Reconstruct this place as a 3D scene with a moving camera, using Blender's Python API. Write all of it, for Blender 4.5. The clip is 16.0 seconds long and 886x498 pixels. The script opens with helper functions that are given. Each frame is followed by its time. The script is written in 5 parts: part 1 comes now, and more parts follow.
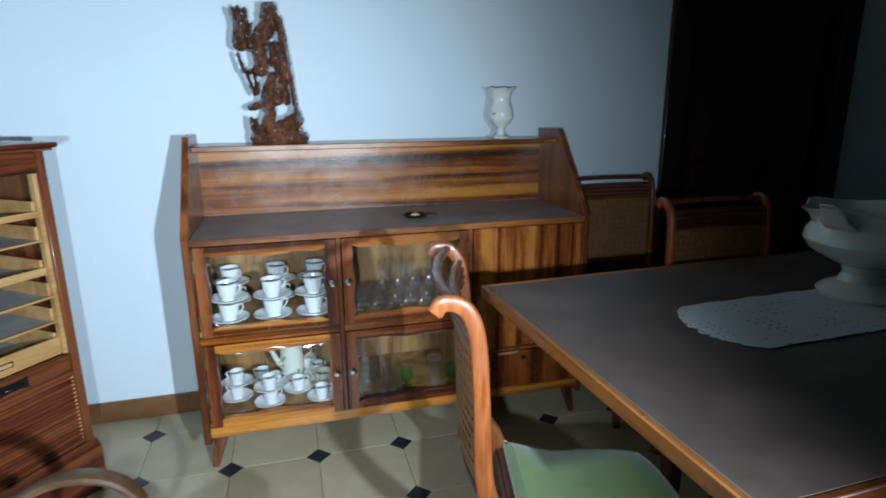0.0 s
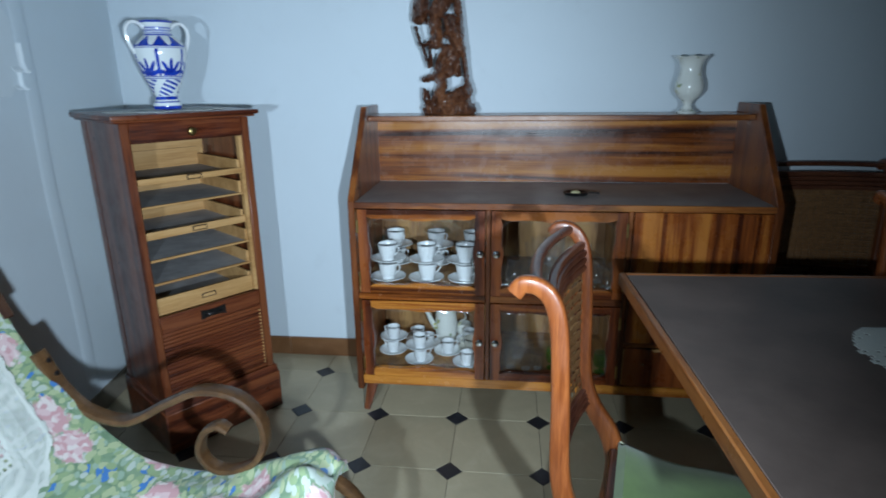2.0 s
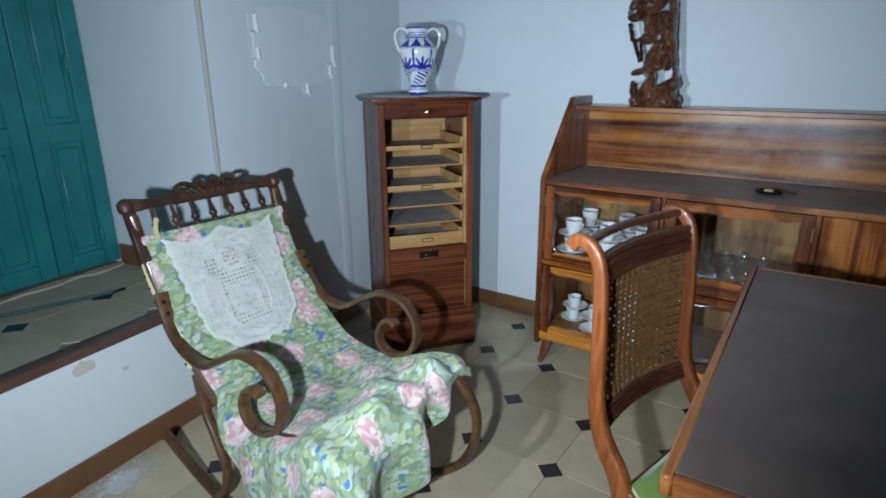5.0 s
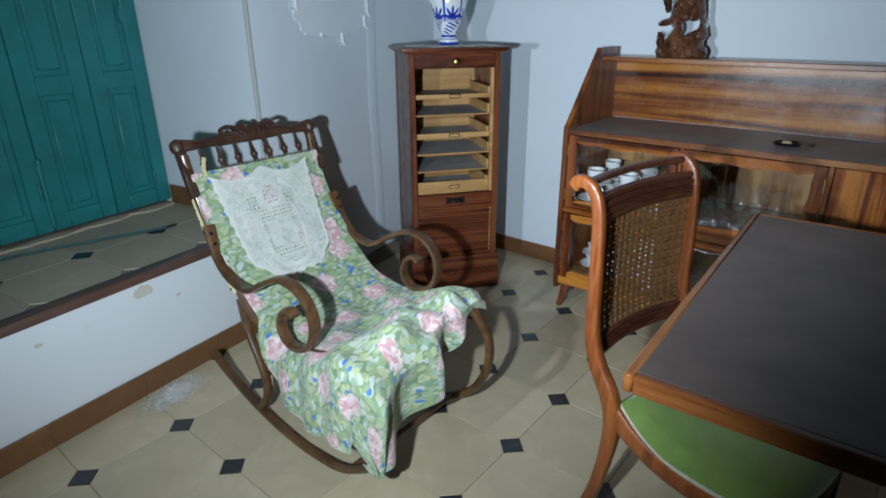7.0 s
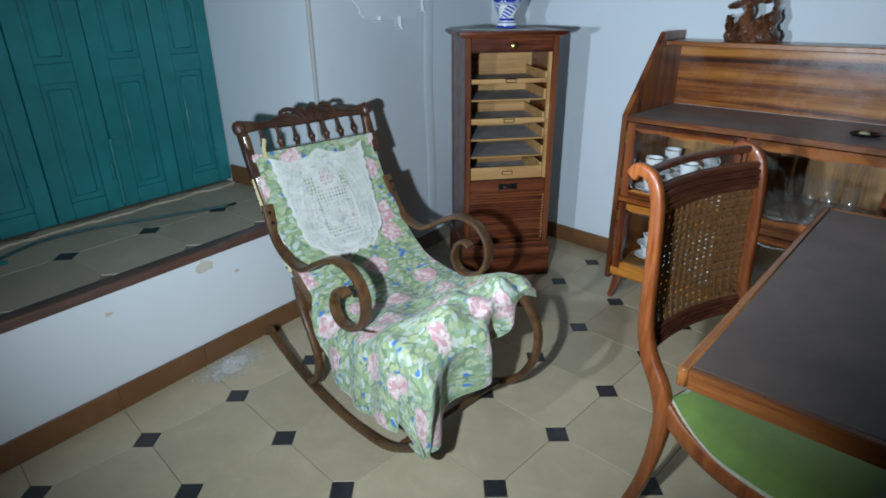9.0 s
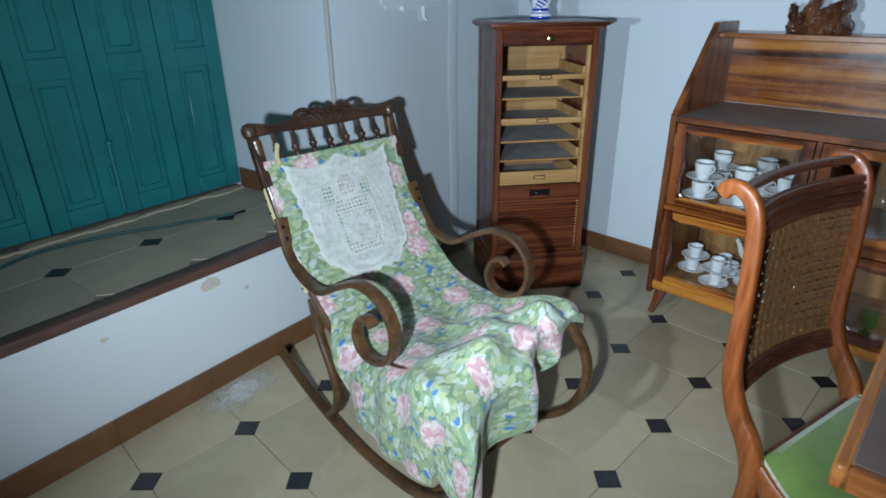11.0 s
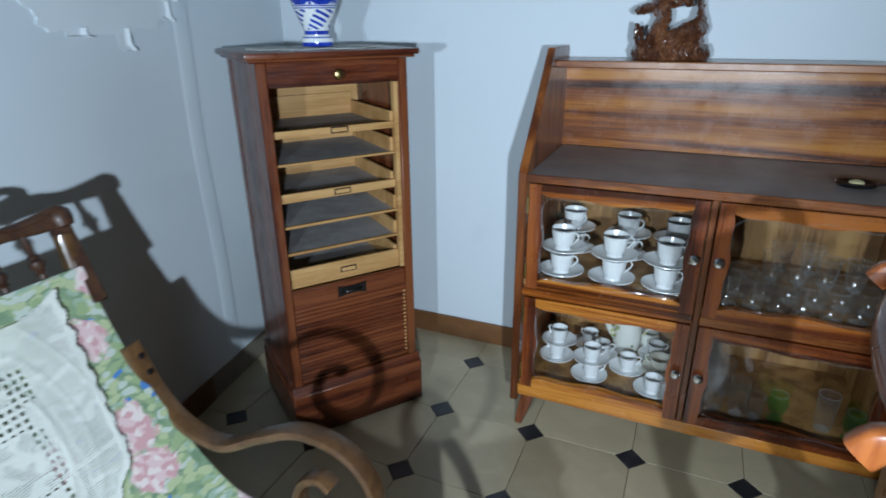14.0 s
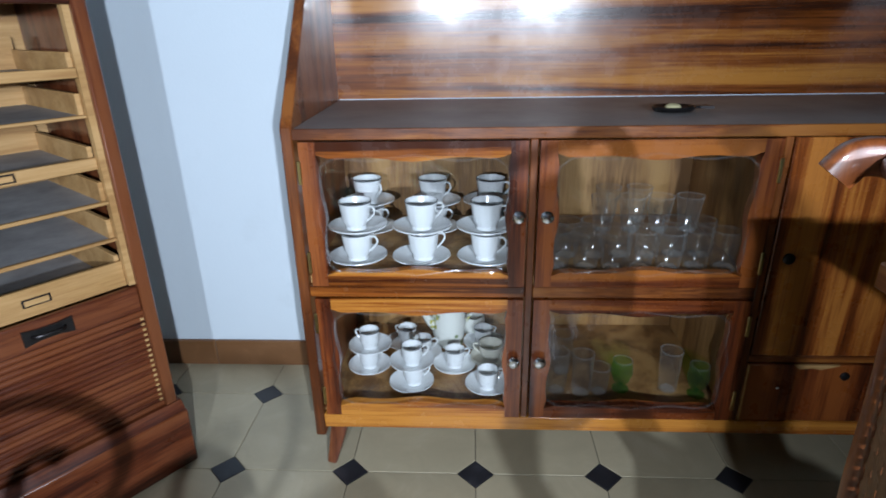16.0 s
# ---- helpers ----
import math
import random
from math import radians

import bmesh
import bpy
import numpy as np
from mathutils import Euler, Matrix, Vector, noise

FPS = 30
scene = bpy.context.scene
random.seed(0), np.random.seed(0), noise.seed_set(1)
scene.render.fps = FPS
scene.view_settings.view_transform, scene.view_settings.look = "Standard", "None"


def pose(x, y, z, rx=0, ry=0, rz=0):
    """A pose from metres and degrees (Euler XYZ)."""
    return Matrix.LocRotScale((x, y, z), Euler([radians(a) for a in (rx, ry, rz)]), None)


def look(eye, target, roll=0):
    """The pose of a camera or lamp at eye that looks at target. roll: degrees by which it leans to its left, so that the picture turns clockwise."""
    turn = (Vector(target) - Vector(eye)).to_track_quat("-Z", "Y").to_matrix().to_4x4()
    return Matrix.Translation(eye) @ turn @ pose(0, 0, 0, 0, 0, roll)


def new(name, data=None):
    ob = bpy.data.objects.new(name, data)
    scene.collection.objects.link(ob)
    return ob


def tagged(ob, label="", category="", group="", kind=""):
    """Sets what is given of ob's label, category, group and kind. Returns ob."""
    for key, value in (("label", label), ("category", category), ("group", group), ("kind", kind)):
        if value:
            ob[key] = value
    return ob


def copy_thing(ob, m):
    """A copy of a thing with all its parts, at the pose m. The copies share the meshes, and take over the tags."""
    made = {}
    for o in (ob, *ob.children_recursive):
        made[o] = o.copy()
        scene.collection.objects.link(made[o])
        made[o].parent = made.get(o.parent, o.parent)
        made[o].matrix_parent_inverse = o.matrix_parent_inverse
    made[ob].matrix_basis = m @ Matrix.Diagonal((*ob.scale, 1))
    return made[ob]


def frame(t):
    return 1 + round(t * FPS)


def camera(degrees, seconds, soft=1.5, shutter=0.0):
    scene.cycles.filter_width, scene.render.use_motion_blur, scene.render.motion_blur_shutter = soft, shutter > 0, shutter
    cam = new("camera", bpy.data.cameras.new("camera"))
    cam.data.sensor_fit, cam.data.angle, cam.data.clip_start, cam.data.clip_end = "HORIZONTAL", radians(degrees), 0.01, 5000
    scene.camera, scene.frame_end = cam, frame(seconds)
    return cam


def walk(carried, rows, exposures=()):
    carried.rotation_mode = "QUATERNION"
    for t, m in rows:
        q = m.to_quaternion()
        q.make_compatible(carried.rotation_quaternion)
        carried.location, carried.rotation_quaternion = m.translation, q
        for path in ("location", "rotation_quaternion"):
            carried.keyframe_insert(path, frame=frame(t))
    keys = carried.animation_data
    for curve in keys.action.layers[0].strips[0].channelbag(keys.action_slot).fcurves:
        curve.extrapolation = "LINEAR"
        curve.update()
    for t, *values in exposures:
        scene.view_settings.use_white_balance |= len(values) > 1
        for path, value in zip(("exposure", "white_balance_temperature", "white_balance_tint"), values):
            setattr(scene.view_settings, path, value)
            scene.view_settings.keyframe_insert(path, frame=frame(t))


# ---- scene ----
cam = camera(75.4, 16.0, 1.8, 0.4)
EXPOSURES = [(0, 0.12, 6300, 10), (0.5, -0.04, 6300, 10), (1.5, -0.25, 6250, 10), (2.5, -0.38, 6200, 10), (3.5, -0.5, 6400, 11), (5, -0.5, 6550, 13), (7.5, -0.47, 6700, 14), (9, -0.47, 6650, 14), (12.5, -0.5, 6400, 12), (14, -0.25, 6500, 13), (14.5, -0.1, 6500, 16), (16, 0.08, 6500, 18)]
PATH = [
    (0, (0.591, -1.964, 1.291), (1.096, -0.094, 0.794), -0.4),
    (0.5, (0.575, -1.995, 1.272), (0.938, -0.096, 0.758), -0.4),
    (1, (0.584, -1.997, 1.276), (0.829, -0.089, 0.729), -0.4),
    (1.5, (0.693, -1.957, 1.28), (0.757, -0.042, 0.706), -0.6),
    (2, (0.809, -1.958, 1.281), (0.589, -0.055, 0.708), -0.7),
    (2.5, (0.868, -2.011, 1.295), (0.433, -0.147, 0.715), -0.7),
    (3, (0.951, -2.088, 1.307), (0.334, -0.276, 0.727), -0.8),
    (3.5, (1.011, -2.112, 1.286), (0.251, -0.351, 0.72), -0.7),
    (4, (1.133, -2.12, 1.301), (0.241, -0.424, 0.726), -0.8),
    (4.5, (1.244, -2.155, 1.314), (0.237, -0.529, 0.731), -0.9),
    (5, (1.285, -2.16, 1.294), (0.175, -0.607, 0.697), -0.5),
    (5.2, (1.288, -2.16, 1.302), (0.156, -0.633, 0.679), -0.6),
    (7.3, (1.431, -2.267, 1.295), (0.24, -0.847, 0.542), -0.5),
    (7.5, (1.436, -2.276, 1.289), (0.235, -0.869, 0.53), -0.6),
    (8, (1.439, -2.275, 1.296), (0.201, -0.912, 0.516), -0.7),
    (8.5, (1.433, -2.261, 1.301), (0.163, -0.932, 0.51), -0.6),
    (9, (1.412, -2.254, 1.297), (0.118, -0.949, 0.508), -0.6),
    (11.3, (1.143, -2.095, 1.277), (-0.164, -0.816, 0.468), -0.8),
    (11.5, (1.108, -2.031, 1.279), (-0.193, -0.749, 0.464), -0.7),
    (12, (1.03, -1.866, 1.282), (-0.237, -0.544, 0.477), -0.9),
    (12.5, (0.935, -1.767, 1.282), (-0.254, -0.369, 0.487), -0.8),
    (13, (0.784, -1.668, 1.285), (-0.249, -0.144, 0.504), -0.6),
    (13.5, (0.717, -1.606, 1.292), (-0.156, 0.021, 0.524), -0.9),
    (14, (0.669, -1.504, 1.253), (-0.077, 0.197, 0.513), -0.6),
    (14.5, (0.634, -1.31, 1.206), (0.069, 0.459, 0.465), -0.8),
    (15, (0.639, -1.216, 1.127), (0.244, 0.605, 0.4), -0.7),
    (15.5, (0.621, -1.165, 1.063), (0.405, 0.687, 0.341), -0.8),
    (16, (0.62, -1.119, 1.055), (0.52, 0.734, 0.309), -1.1),
]
walk(cam, [(t, look(eye, target, roll)) for t, eye, target, roll in PATH], EXPOSURES)

# ---------------------------------------------------------------- light
scene.cycles.transparent_max_bounces = 24      # for the rows of glasses behind the panes
world = bpy.data.worlds.new("world")
scene.world = world
world.use_nodes = True
world.node_tree.nodes["Background"].inputs[0].default_value = (0.5, 0.6, 0.7, 1)
world.node_tree.nodes["Background"].inputs[1].default_value = 0.02

# fixed spots for the one carried light by which the room is seen: one turned to the corner, one added to brighten the
# sideboard
for eye, target, power, cone in (((1.13, -2.35, 1.20), (-0.36, -0.50, 0.74), 248, 113), ((0.46, -2.20, 1.20), (0.63, 0.20, 0.86), 128, 80)):
    torch_stand_in = bpy.data.lights.new("torch_stand_in", "SPOT")
    torch_stand_in.energy, torch_stand_in.spot_size, torch_stand_in.spot_blend = power, radians(cone), 1.0
    torch_stand_in.shadow_soft_size, torch_stand_in.color = 0.022, (0.76, 0.95, 1.10)
    new("torch_stand_in", torch_stand_in).matrix_world = look(eye, target)


# ---------------------------------------------------------------- materials
def nodes_of(name):
    m = bpy.data.materials.new(name)
    m.use_nodes = True
    nt = m.node_tree
    return m, nt, nt.nodes["Principled BSDF"]


def add(nt, kind, **values):
    n = nt.nodes.new(kind)
    for key, v in values.items():
        if key in n.inputs:
            n.inputs[key].default_value = v
    return n


def ramp(nt, fac, stops, mode="LINEAR"):
    n = nt.nodes.new("ShaderNodeValToRGB")
    n.color_ramp.interpolation = mode
    el = n.color_ramp.elements
    while len(el) < len(stops):
        el.new(0.5)
    for e, (p, c) in zip(el, stops):
        e.position, e.color = p, (*c, 1) if len(c) == 3 else c
    nt.links.new(fac, n.inputs[0])
    return n.outputs[0]


def maths(nt, op, a, b=0.0, c=0.0):
    n = nt.nodes.new("ShaderNodeMath")
    n.operation = op
    for k, v in enumerate((a, b, c)):
        if isinstance(v, (int, float)):
            n.inputs[k].default_value = v
        else:
            nt.links.new(v, n.inputs[k])
    return n.outputs[0]


def mixed(nt, fac, a, b, mode="MIX"):
    n = nt.nodes.new("ShaderNodeMix")
    n.data_type, n.blend_type = "RGBA", mode
    for k, v in ((0, fac), (6, a), (7, b)):
        if isinstance(v, (int, float)):
            n.inputs[k].default_value = v
        elif isinstance(v, tuple):
            n.inputs[k].default_value = (*v, 1)
        else:
            nt.links.new(v, n.inputs[k])
    return n.outputs[2]


def coords(nt, scale=(1, 1, 1), out="Object", shift=None):
    tc = nt.nodes.new("ShaderNodeTexCoord")
    mp = nt.nodes.new("ShaderNodeMapping")
    mp.inputs["Scale"].default_value = scale
    nt.links.new(tc.outputs[out], mp.inputs["Vector"])
    if shift:
        info = nt.nodes.new("ShaderNodeObjectInfo")
        v = nt.nodes.new("ShaderNodeVectorMath")
        v.operation = "SCALE"
        v.inputs[0].default_value = (3.1, 5.3, 7.7)
        nt.links.new(info.outputs["Random"], v.inputs["Scale"])
        nt.links.new(v.outputs[0], mp.inputs["Location"])
    return mp.outputs[0]


def noise_of(nt, vec, scale, detail=4.0, rough=0.55, dist=0.0):
    n = add(nt, "ShaderNodeTexNoise", Scale=scale, Detail=detail, Roughness=rough, Distortion=dist)
    nt.links.new(vec, n.inputs["Vector"])
    return n.outputs["Fac"]


def bump(nt, bsdf, height, strength=0.2, distance=0.002):
    n = add(nt, "ShaderNodeBump", Strength=strength, Distance=distance)
    nt.links.new(height, n.inputs["Height"])
    nt.links.new(n.outputs[0], bsdf.inputs["Normal"])


def wood(name, dark, mid, light, grain=(1.5, 30, 30), rough=0.3, coat=0.3, figure=0.6, dust=0.0):
    """Varnished timber; grain: pattern scale along each axis, the small one is the way of the grain."""
    m, nt, b = nodes_of(name)
    v = coords(nt, grain, shift=True)
    big = noise_of(nt, v, 0.45, 3, 0.5, 0.8)
    fine = noise_of(nt, v, 5.0, 5, 0.7)
    f = maths(nt, "ADD", maths(nt, "MULTIPLY", big, figure), maths(nt, "MULTIPLY", fine, 1 - figure))
    col = ramp(nt, f, [(0.40, dark), (0.49, mid), (0.58, light)])
    wear = noise_of(nt, coords(nt, (1, 1, 1)), 14, 6, 0.65)
    col = mixed(nt, ramp(nt, wear, [(0.68, (0, 0, 0)), (0.80, (0.25, 0.25, 0.25))]), col, tuple(min(1, c * 1.3 + 0.02) for c in light))
    if dust:
        d = noise_of(nt, coords(nt), 6, 5, 0.6)
        col = mixed(nt, ramp(nt, d, [(0.3, (dust * 0.5,) * 3), (0.7, (dust,) * 3)]), col, (0.33, 0.31, 0.29))
    nt.links.new(col, b.inputs["Base Color"])
    nt.links.new(ramp(nt, wear, [(0.3, (rough * 0.8,) * 3), (0.75, (min(1, rough * 1.5),) * 3)]), b.inputs["Roughness"])
    b.inputs["Coat Weight"].default_value = coat
    b.inputs["Coat Roughness"].default_value = 0.09
    bump(nt, b, fine, 0.12, 0.001)
    return m


def plain(name, colour, rough=0.5, metal=0.0, var=0.15, scale=20, bumps=0.1, coat=0.0):
    m, nt, b = nodes_of(name)
    n = noise_of(nt, coords(nt), scale, 5, 0.6)
    lo = tuple(c * (1 - var) for c in colour)
    hi = tuple(min(1, c * (1 + var)) for c in colour)
    nt.links.new(ramp(nt, n, [(0.3, lo), (0.7, hi)]), b.inputs["Base Color"])
    b.inputs["Roughness"].default_value = rough
    b.inputs["Metallic"].default_value = metal
    b.inputs["Coat Weight"].default_value = coat
    if bumps:
        bump(nt, b, noise_of(nt, coords(nt), scale * 4, 4, 0.6), bumps, 0.001)
    return m


def plaster(name, base, stain, rough=0.75):
    m, nt, b = nodes_of(name)
    v = coords(nt)
    big = noise_of(nt, v, 1.3, 4, 0.6)
    mid = noise_of(nt, v, 9, 6, 0.65)
    fine = noise_of(nt, v, 160, 3, 0.6)
    col = ramp(nt, big, [(0.3, tuple(c * 0.94 for c in base)), (0.7, base)])
    col = mixed(nt, ramp(nt, mid, [(0.60, (0, 0, 0)), (0.80, (0.35, 0.35, 0.35))]), col, stain)
    nt.links.new(col, b.inputs["Base Color"])
    b.inputs["Roughness"].default_value = rough
    bump(nt, b, maths(nt, "ADD", maths(nt, "MULTIPLY", mid, 0.8), maths(nt, "MULTIPLY", fine, 0.3)), 0.25, 0.004)
    return m


def tile_mat(name, base, vein, rough):
    m, nt, b = nodes_of(name)
    v = coords(nt, shift=True)
    info = nt.nodes.new("ShaderNodeObjectInfo")
    n = noise_of(nt, v, 9, 6, 0.65, 0.6)
    s = noise_of(nt, v, 60, 4, 0.7)
    col = ramp(nt, n, [(0.3, tuple(c * 0.9 for c in base)), (0.55, base), (0.8, vein)])
    col = mixed(nt, ramp(nt, s, [(0.62, (0, 0, 0)), (0.8, (0.4, 0.4, 0.4))]), col, tuple(c * 0.7 for c in base))
    r = maths(nt, "MULTIPLY_ADD", info.outputs["Random"], 0.18, 0.91)
    h = nt.nodes.new("ShaderNodeHueSaturation")
    nt.links.new(r, h.inputs["Value"])
    nt.links.new(col, h.inputs["Color"])
    nt.links.new(h.outputs[0], b.inputs["Base Color"])
    nt.links.new(ramp(nt, n, [(0.3, (rough,) * 3), (0.8, (rough * 1.5,) * 3)]), b.inputs["Roughness"])
    bump(nt, b, s, 0.06, 0.001)
    return m


def glass_mat(name, colour=(1, 1, 1), rough=0.03, dust=0.1, edge=5.0, gain=0.75, base=0.03):
    """Thin clear glass: passes light straight, with gloss that grows at grazing angles. dust: share of painted white in
    that gloss.
    """
    m = bpy.data.materials.new(name)
    m.use_nodes = True
    nt = m.node_tree
    nt.nodes.remove(nt.nodes["Principled BSDF"])
    clear = add(nt, "ShaderNodeBsdfTransparent", Color=(*colour, 1))
    gloss = add(nt, "ShaderNodeBsdfGlossy", Roughness=rough)
    lw = nt.nodes.new("ShaderNodeLayerWeight")
    shine = maths(nt, "MULTIPLY_ADD", maths(nt, "POWER", lw.outputs["Facing"], edge), gain, base)
    # diffuse white mixed into the gloss paints the bright edge highlights
    edge_white = add(nt, "ShaderNodeBsdfDiffuse", Color=(0.8, 0.83, 0.84, 1))
    dusty = nt.nodes.new("ShaderNodeMixShader")
    dusty.inputs[0].default_value = dust
    nt.links.new(gloss.outputs[0], dusty.inputs[1])
    nt.links.new(edge_white.outputs[0], dusty.inputs[2])
    mix = nt.nodes.new("ShaderNodeMixShader")
    nt.links.new(shine, mix.inputs[0])
    nt.links.new(clear.outputs[0], mix.inputs[1])
    nt.links.new(dusty.outputs[0], mix.inputs[2])
    nt.links.new(mix.outputs[0], nt.nodes["Material Output"].inputs[0])
    return m


M = {}
M["wall"] = plaster("wall_paint", (0.66, 0.73, 0.78), (0.55, 0.60, 0.63))
M["niche"] = plaster("niche_paint", (0.68, 0.72, 0.74), (0.58, 0.58, 0.55))
M["bare"] = plaster("bare_plaster", (0.40, 0.34, 0.25), (0.27, 0.22, 0.16), 0.9)
M["patch"] = plaster("tan_plaster", (0.56, 0.52, 0.44), (0.40, 0.36, 0.29), 0.9)
M["old_paint"] = plaster("old_paint_layer", (0.72, 0.78, 0.82), (0.62, 0.67, 0.70))
M["flake"] = plaster("paint_flake", (0.70, 0.75, 0.78), (0.65, 0.68, 0.68), 0.6)
# grey for the walls and ceiling out of view, to cut bounced light
M["unseen_wall"] = plaster("bounce_cut_grey", (0.34, 0.35, 0.35), (0.28, 0.28, 0.27))
M["dirty"] = plaster("dirty_plaster", (0.47, 0.48, 0.45), (0.25, 0.22, 0.16))
M["tile"] = tile_mat("cream_tile", (0.46, 0.385, 0.255), (0.53, 0.455, 0.32), 0.33)
M["tile_old"] = tile_mat("dirty_cream_tile", (0.36, 0.315, 0.235), (0.43, 0.38, 0.29), 0.5)
M["cabochon"] = tile_mat("black_tile", (0.022, 0.022, 0.026), (0.06, 0.06, 0.07), 0.3)
M["grout"] = plain("grout", (0.20, 0.17, 0.13), 0.9)
M["skirting"] = tile_mat("brown_skirting_tile", (0.17, 0.075, 0.030), (0.24, 0.115, 0.05), 0.3)
M["sapele"] = wood("sapele_lengthwise", (0.050, 0.010, 0.002), (0.265, 0.069, 0.010), (0.52, 0.20, 0.032), (1.2, 46, 46), 0.22, 0.4, 0.72)
M["sapele_back"] = wood("sapele_back_panel", (0.040, 0.009, 0.002), (0.205, 0.054, 0.009), (0.42, 0.165, 0.028), (1.1, 40, 40), 0.23, 0.32, 0.74)
M["sapele_v"] = wood("sapele_upright", (0.050, 0.010, 0.003), (0.22, 0.052, 0.009), (0.43, 0.15, 0.028), (40, 40, 1.3), 0.26, 0.35, 0.7)
M["sapele_dark"] = wood("sapele_stile", (0.045, 0.009, 0.003), (0.145, 0.030, 0.007), (0.26, 0.068, 0.014), (36, 36, 1.3), 0.28, 0.3)
M["sapele_dark_x"] = wood("sapele_dark_lengthwise", (0.040, 0.008, 0.003), (0.15, 0.032, 0.007), (0.33, 0.10, 0.018), (1.3, 40, 40), 0.26, 0.35, 0.7)
M["sapele_edge"] = wood("sapele_edge", (0.085, 0.021, 0.005), (0.20, 0.056, 0.011), (0.31, 0.11, 0.022), (3, 40, 40), 0.3, 0.3)
M["sapele_side"] = wood("sapele_side", (0.075, 0.019, 0.005), (0.165, 0.044, 0.010), (0.26, 0.082, 0.018), (36, 36, 1.6), 0.3, 0.3)
M["inside"] = wood("cabinet_lining", (0.16, 0.07, 0.02), (0.30, 0.15, 0.05), (0.42, 0.23, 0.08), (24, 24, 2.0), 0.45, 0.1)
M["desk"] = plain("dusty_grey_laminate", (0.25, 0.225, 0.215), 0.5, 0, 0.2, 9, 0.08)
M["oak_red"] = wood("red_brown_oak", (0.036, 0.007, 0.003), (0.105, 0.023, 0.008), (0.175, 0.048, 0.016), (2.2, 46, 46), 0.32, 0.25)
M["oak_red_v"] = wood("red_brown_oak_upright", (0.040, 0.009, 0.004), (0.115, 0.027, 0.009), (0.185, 0.054, 0.018), (46, 46, 2.2), 0.32, 0.25)
M["beech"] = wood("pale_tray_wood", (0.35, 0.175, 0.058), (0.44, 0.24, 0.085), (0.52, 0.30, 0.12), (2, 26, 26), 0.5, 0.05)
M["tray"] = plain("grey_tray_board", (0.33, 0.315, 0.31), 0.7, 0, 0.25, 12)
M["brass"] = plain("brass", (0.55, 0.40, 0.16), 0.28, 1, 0.15, 30, 0.05)
M["iron"] = plain("dark_metal", (0.05, 0.045, 0.045), 0.4, 0.9, 0.3, 40)
M["chrome"] = plain("chrome", (0.75, 0.77, 0.8), 0.12, 1, 0.05, 30, 0)
M["bent"] = wood("dark_bentwood", (0.048, 0.022, 0.009), (0.075, 0.035, 0.013), (0.115, 0.056, 0.021), (9, 9, 9), 0.36, 0.2, 0.5)
M["carved"] = wood("carved_dark_wood", (0.028, 0.011, 0.006), (0.042, 0.017, 0.010), (0.07, 0.03, 0.015), (9, 9, 9), 0.42, 0.12, 0.5)
M["statue"] = wood("carved_hardwood", (0.04, 0.014, 0.007), (0.10, 0.036, 0.017), (0.19, 0.075, 0.033), (14, 14, 5), 0.26, 0.5, 0.5)
M["orange"] = wood("orange_chair_wood", (0.135, 0.032, 0.007), (0.205, 0.053, 0.012), (0.28, 0.082, 0.020), (26, 26, 2), 0.34, 0.3, 0.5)
M["chair_dark"] = wood("dark_red_chair_wood", (0.05, 0.015, 0.009), (0.085, 0.026, 0.014), (0.13, 0.045, 0.022), (24, 3, 24), 0.3, 0.4, 0.5)
M["table_top"] = plain("dusty_dark_table_top", (0.128, 0.092, 0.077), 0.42, 0, 0.3, 5, 0.06)
M["table_edge"] = wood("table_edge_wood", (0.15, 0.042, 0.011), (0.24, 0.075, 0.018), (0.33, 0.12, 0.03), (26, 2, 26), 0.3, 0.3)
M["table_edge_x"] = wood("table_edge_wood_long", (0.14, 0.04, 0.011), (0.23, 0.072, 0.018), (0.31, 0.11, 0.03), (2, 26, 26), 0.3, 0.3)
M["velvet"] = plain("green_velvet", (0.115, 0.190, 0.036), 0.9, 0, 0.12, 22, 0.3)
M["velvet"].node_tree.nodes["Principled BSDF"].inputs["Sheen Weight"].default_value = 0.4
M["gimp"] = plain("braid_trim", (0.42, 0.42, 0.30), 0.9, 0, 0.2, 120, 0.4)
M["cane"] = plain("cane", (0.20, 0.095, 0.036), 0.5, 0, 0.3, 60)
M["china"] = plain("white_china", (0.80, 0.82, 0.83), 0.12, 0, 0.02, 12, 0, 0.5)
M["band"] = plain("platinum_rim", (0.07, 0.08, 0.10), 0.25, 0.6, 0.1, 30, 0)
M["cream_china"] = plain("cream_china", (0.70, 0.68, 0.58), 0.15, 0, 0.05, 12, 0, 0.4)
M["glass"] = glass_mat("clear_glass", (0.99, 0.993, 0.992), 0.10, 0.6)
M["tumbler"] = glass_mat("tumbler_glass", (0.97, 0.975, 0.975), 0.09, 0.25, 3.6, 0.75, 0.06)
M["goblet"] = glass_mat("goblet_glass", (0.60, 0.92, 0.40), 0.09, 0.2, 5.0, 0.5, 0.06)
# rims and bases: highlight painted in as diffuse white
M["glass_edge"] = glass_mat("glass_edge", (0.98, 0.985, 0.985), 0.12, 0.6, 1.2, 0.32)
M["pane"] = glass_mat("window_pane", (0.99, 0.993, 0.99), 0.02, 0.0)
M["lace"] = plain("white_crochet", (0.60, 0.61, 0.56), 0.9, 0, 0.05, 200, 0.2)


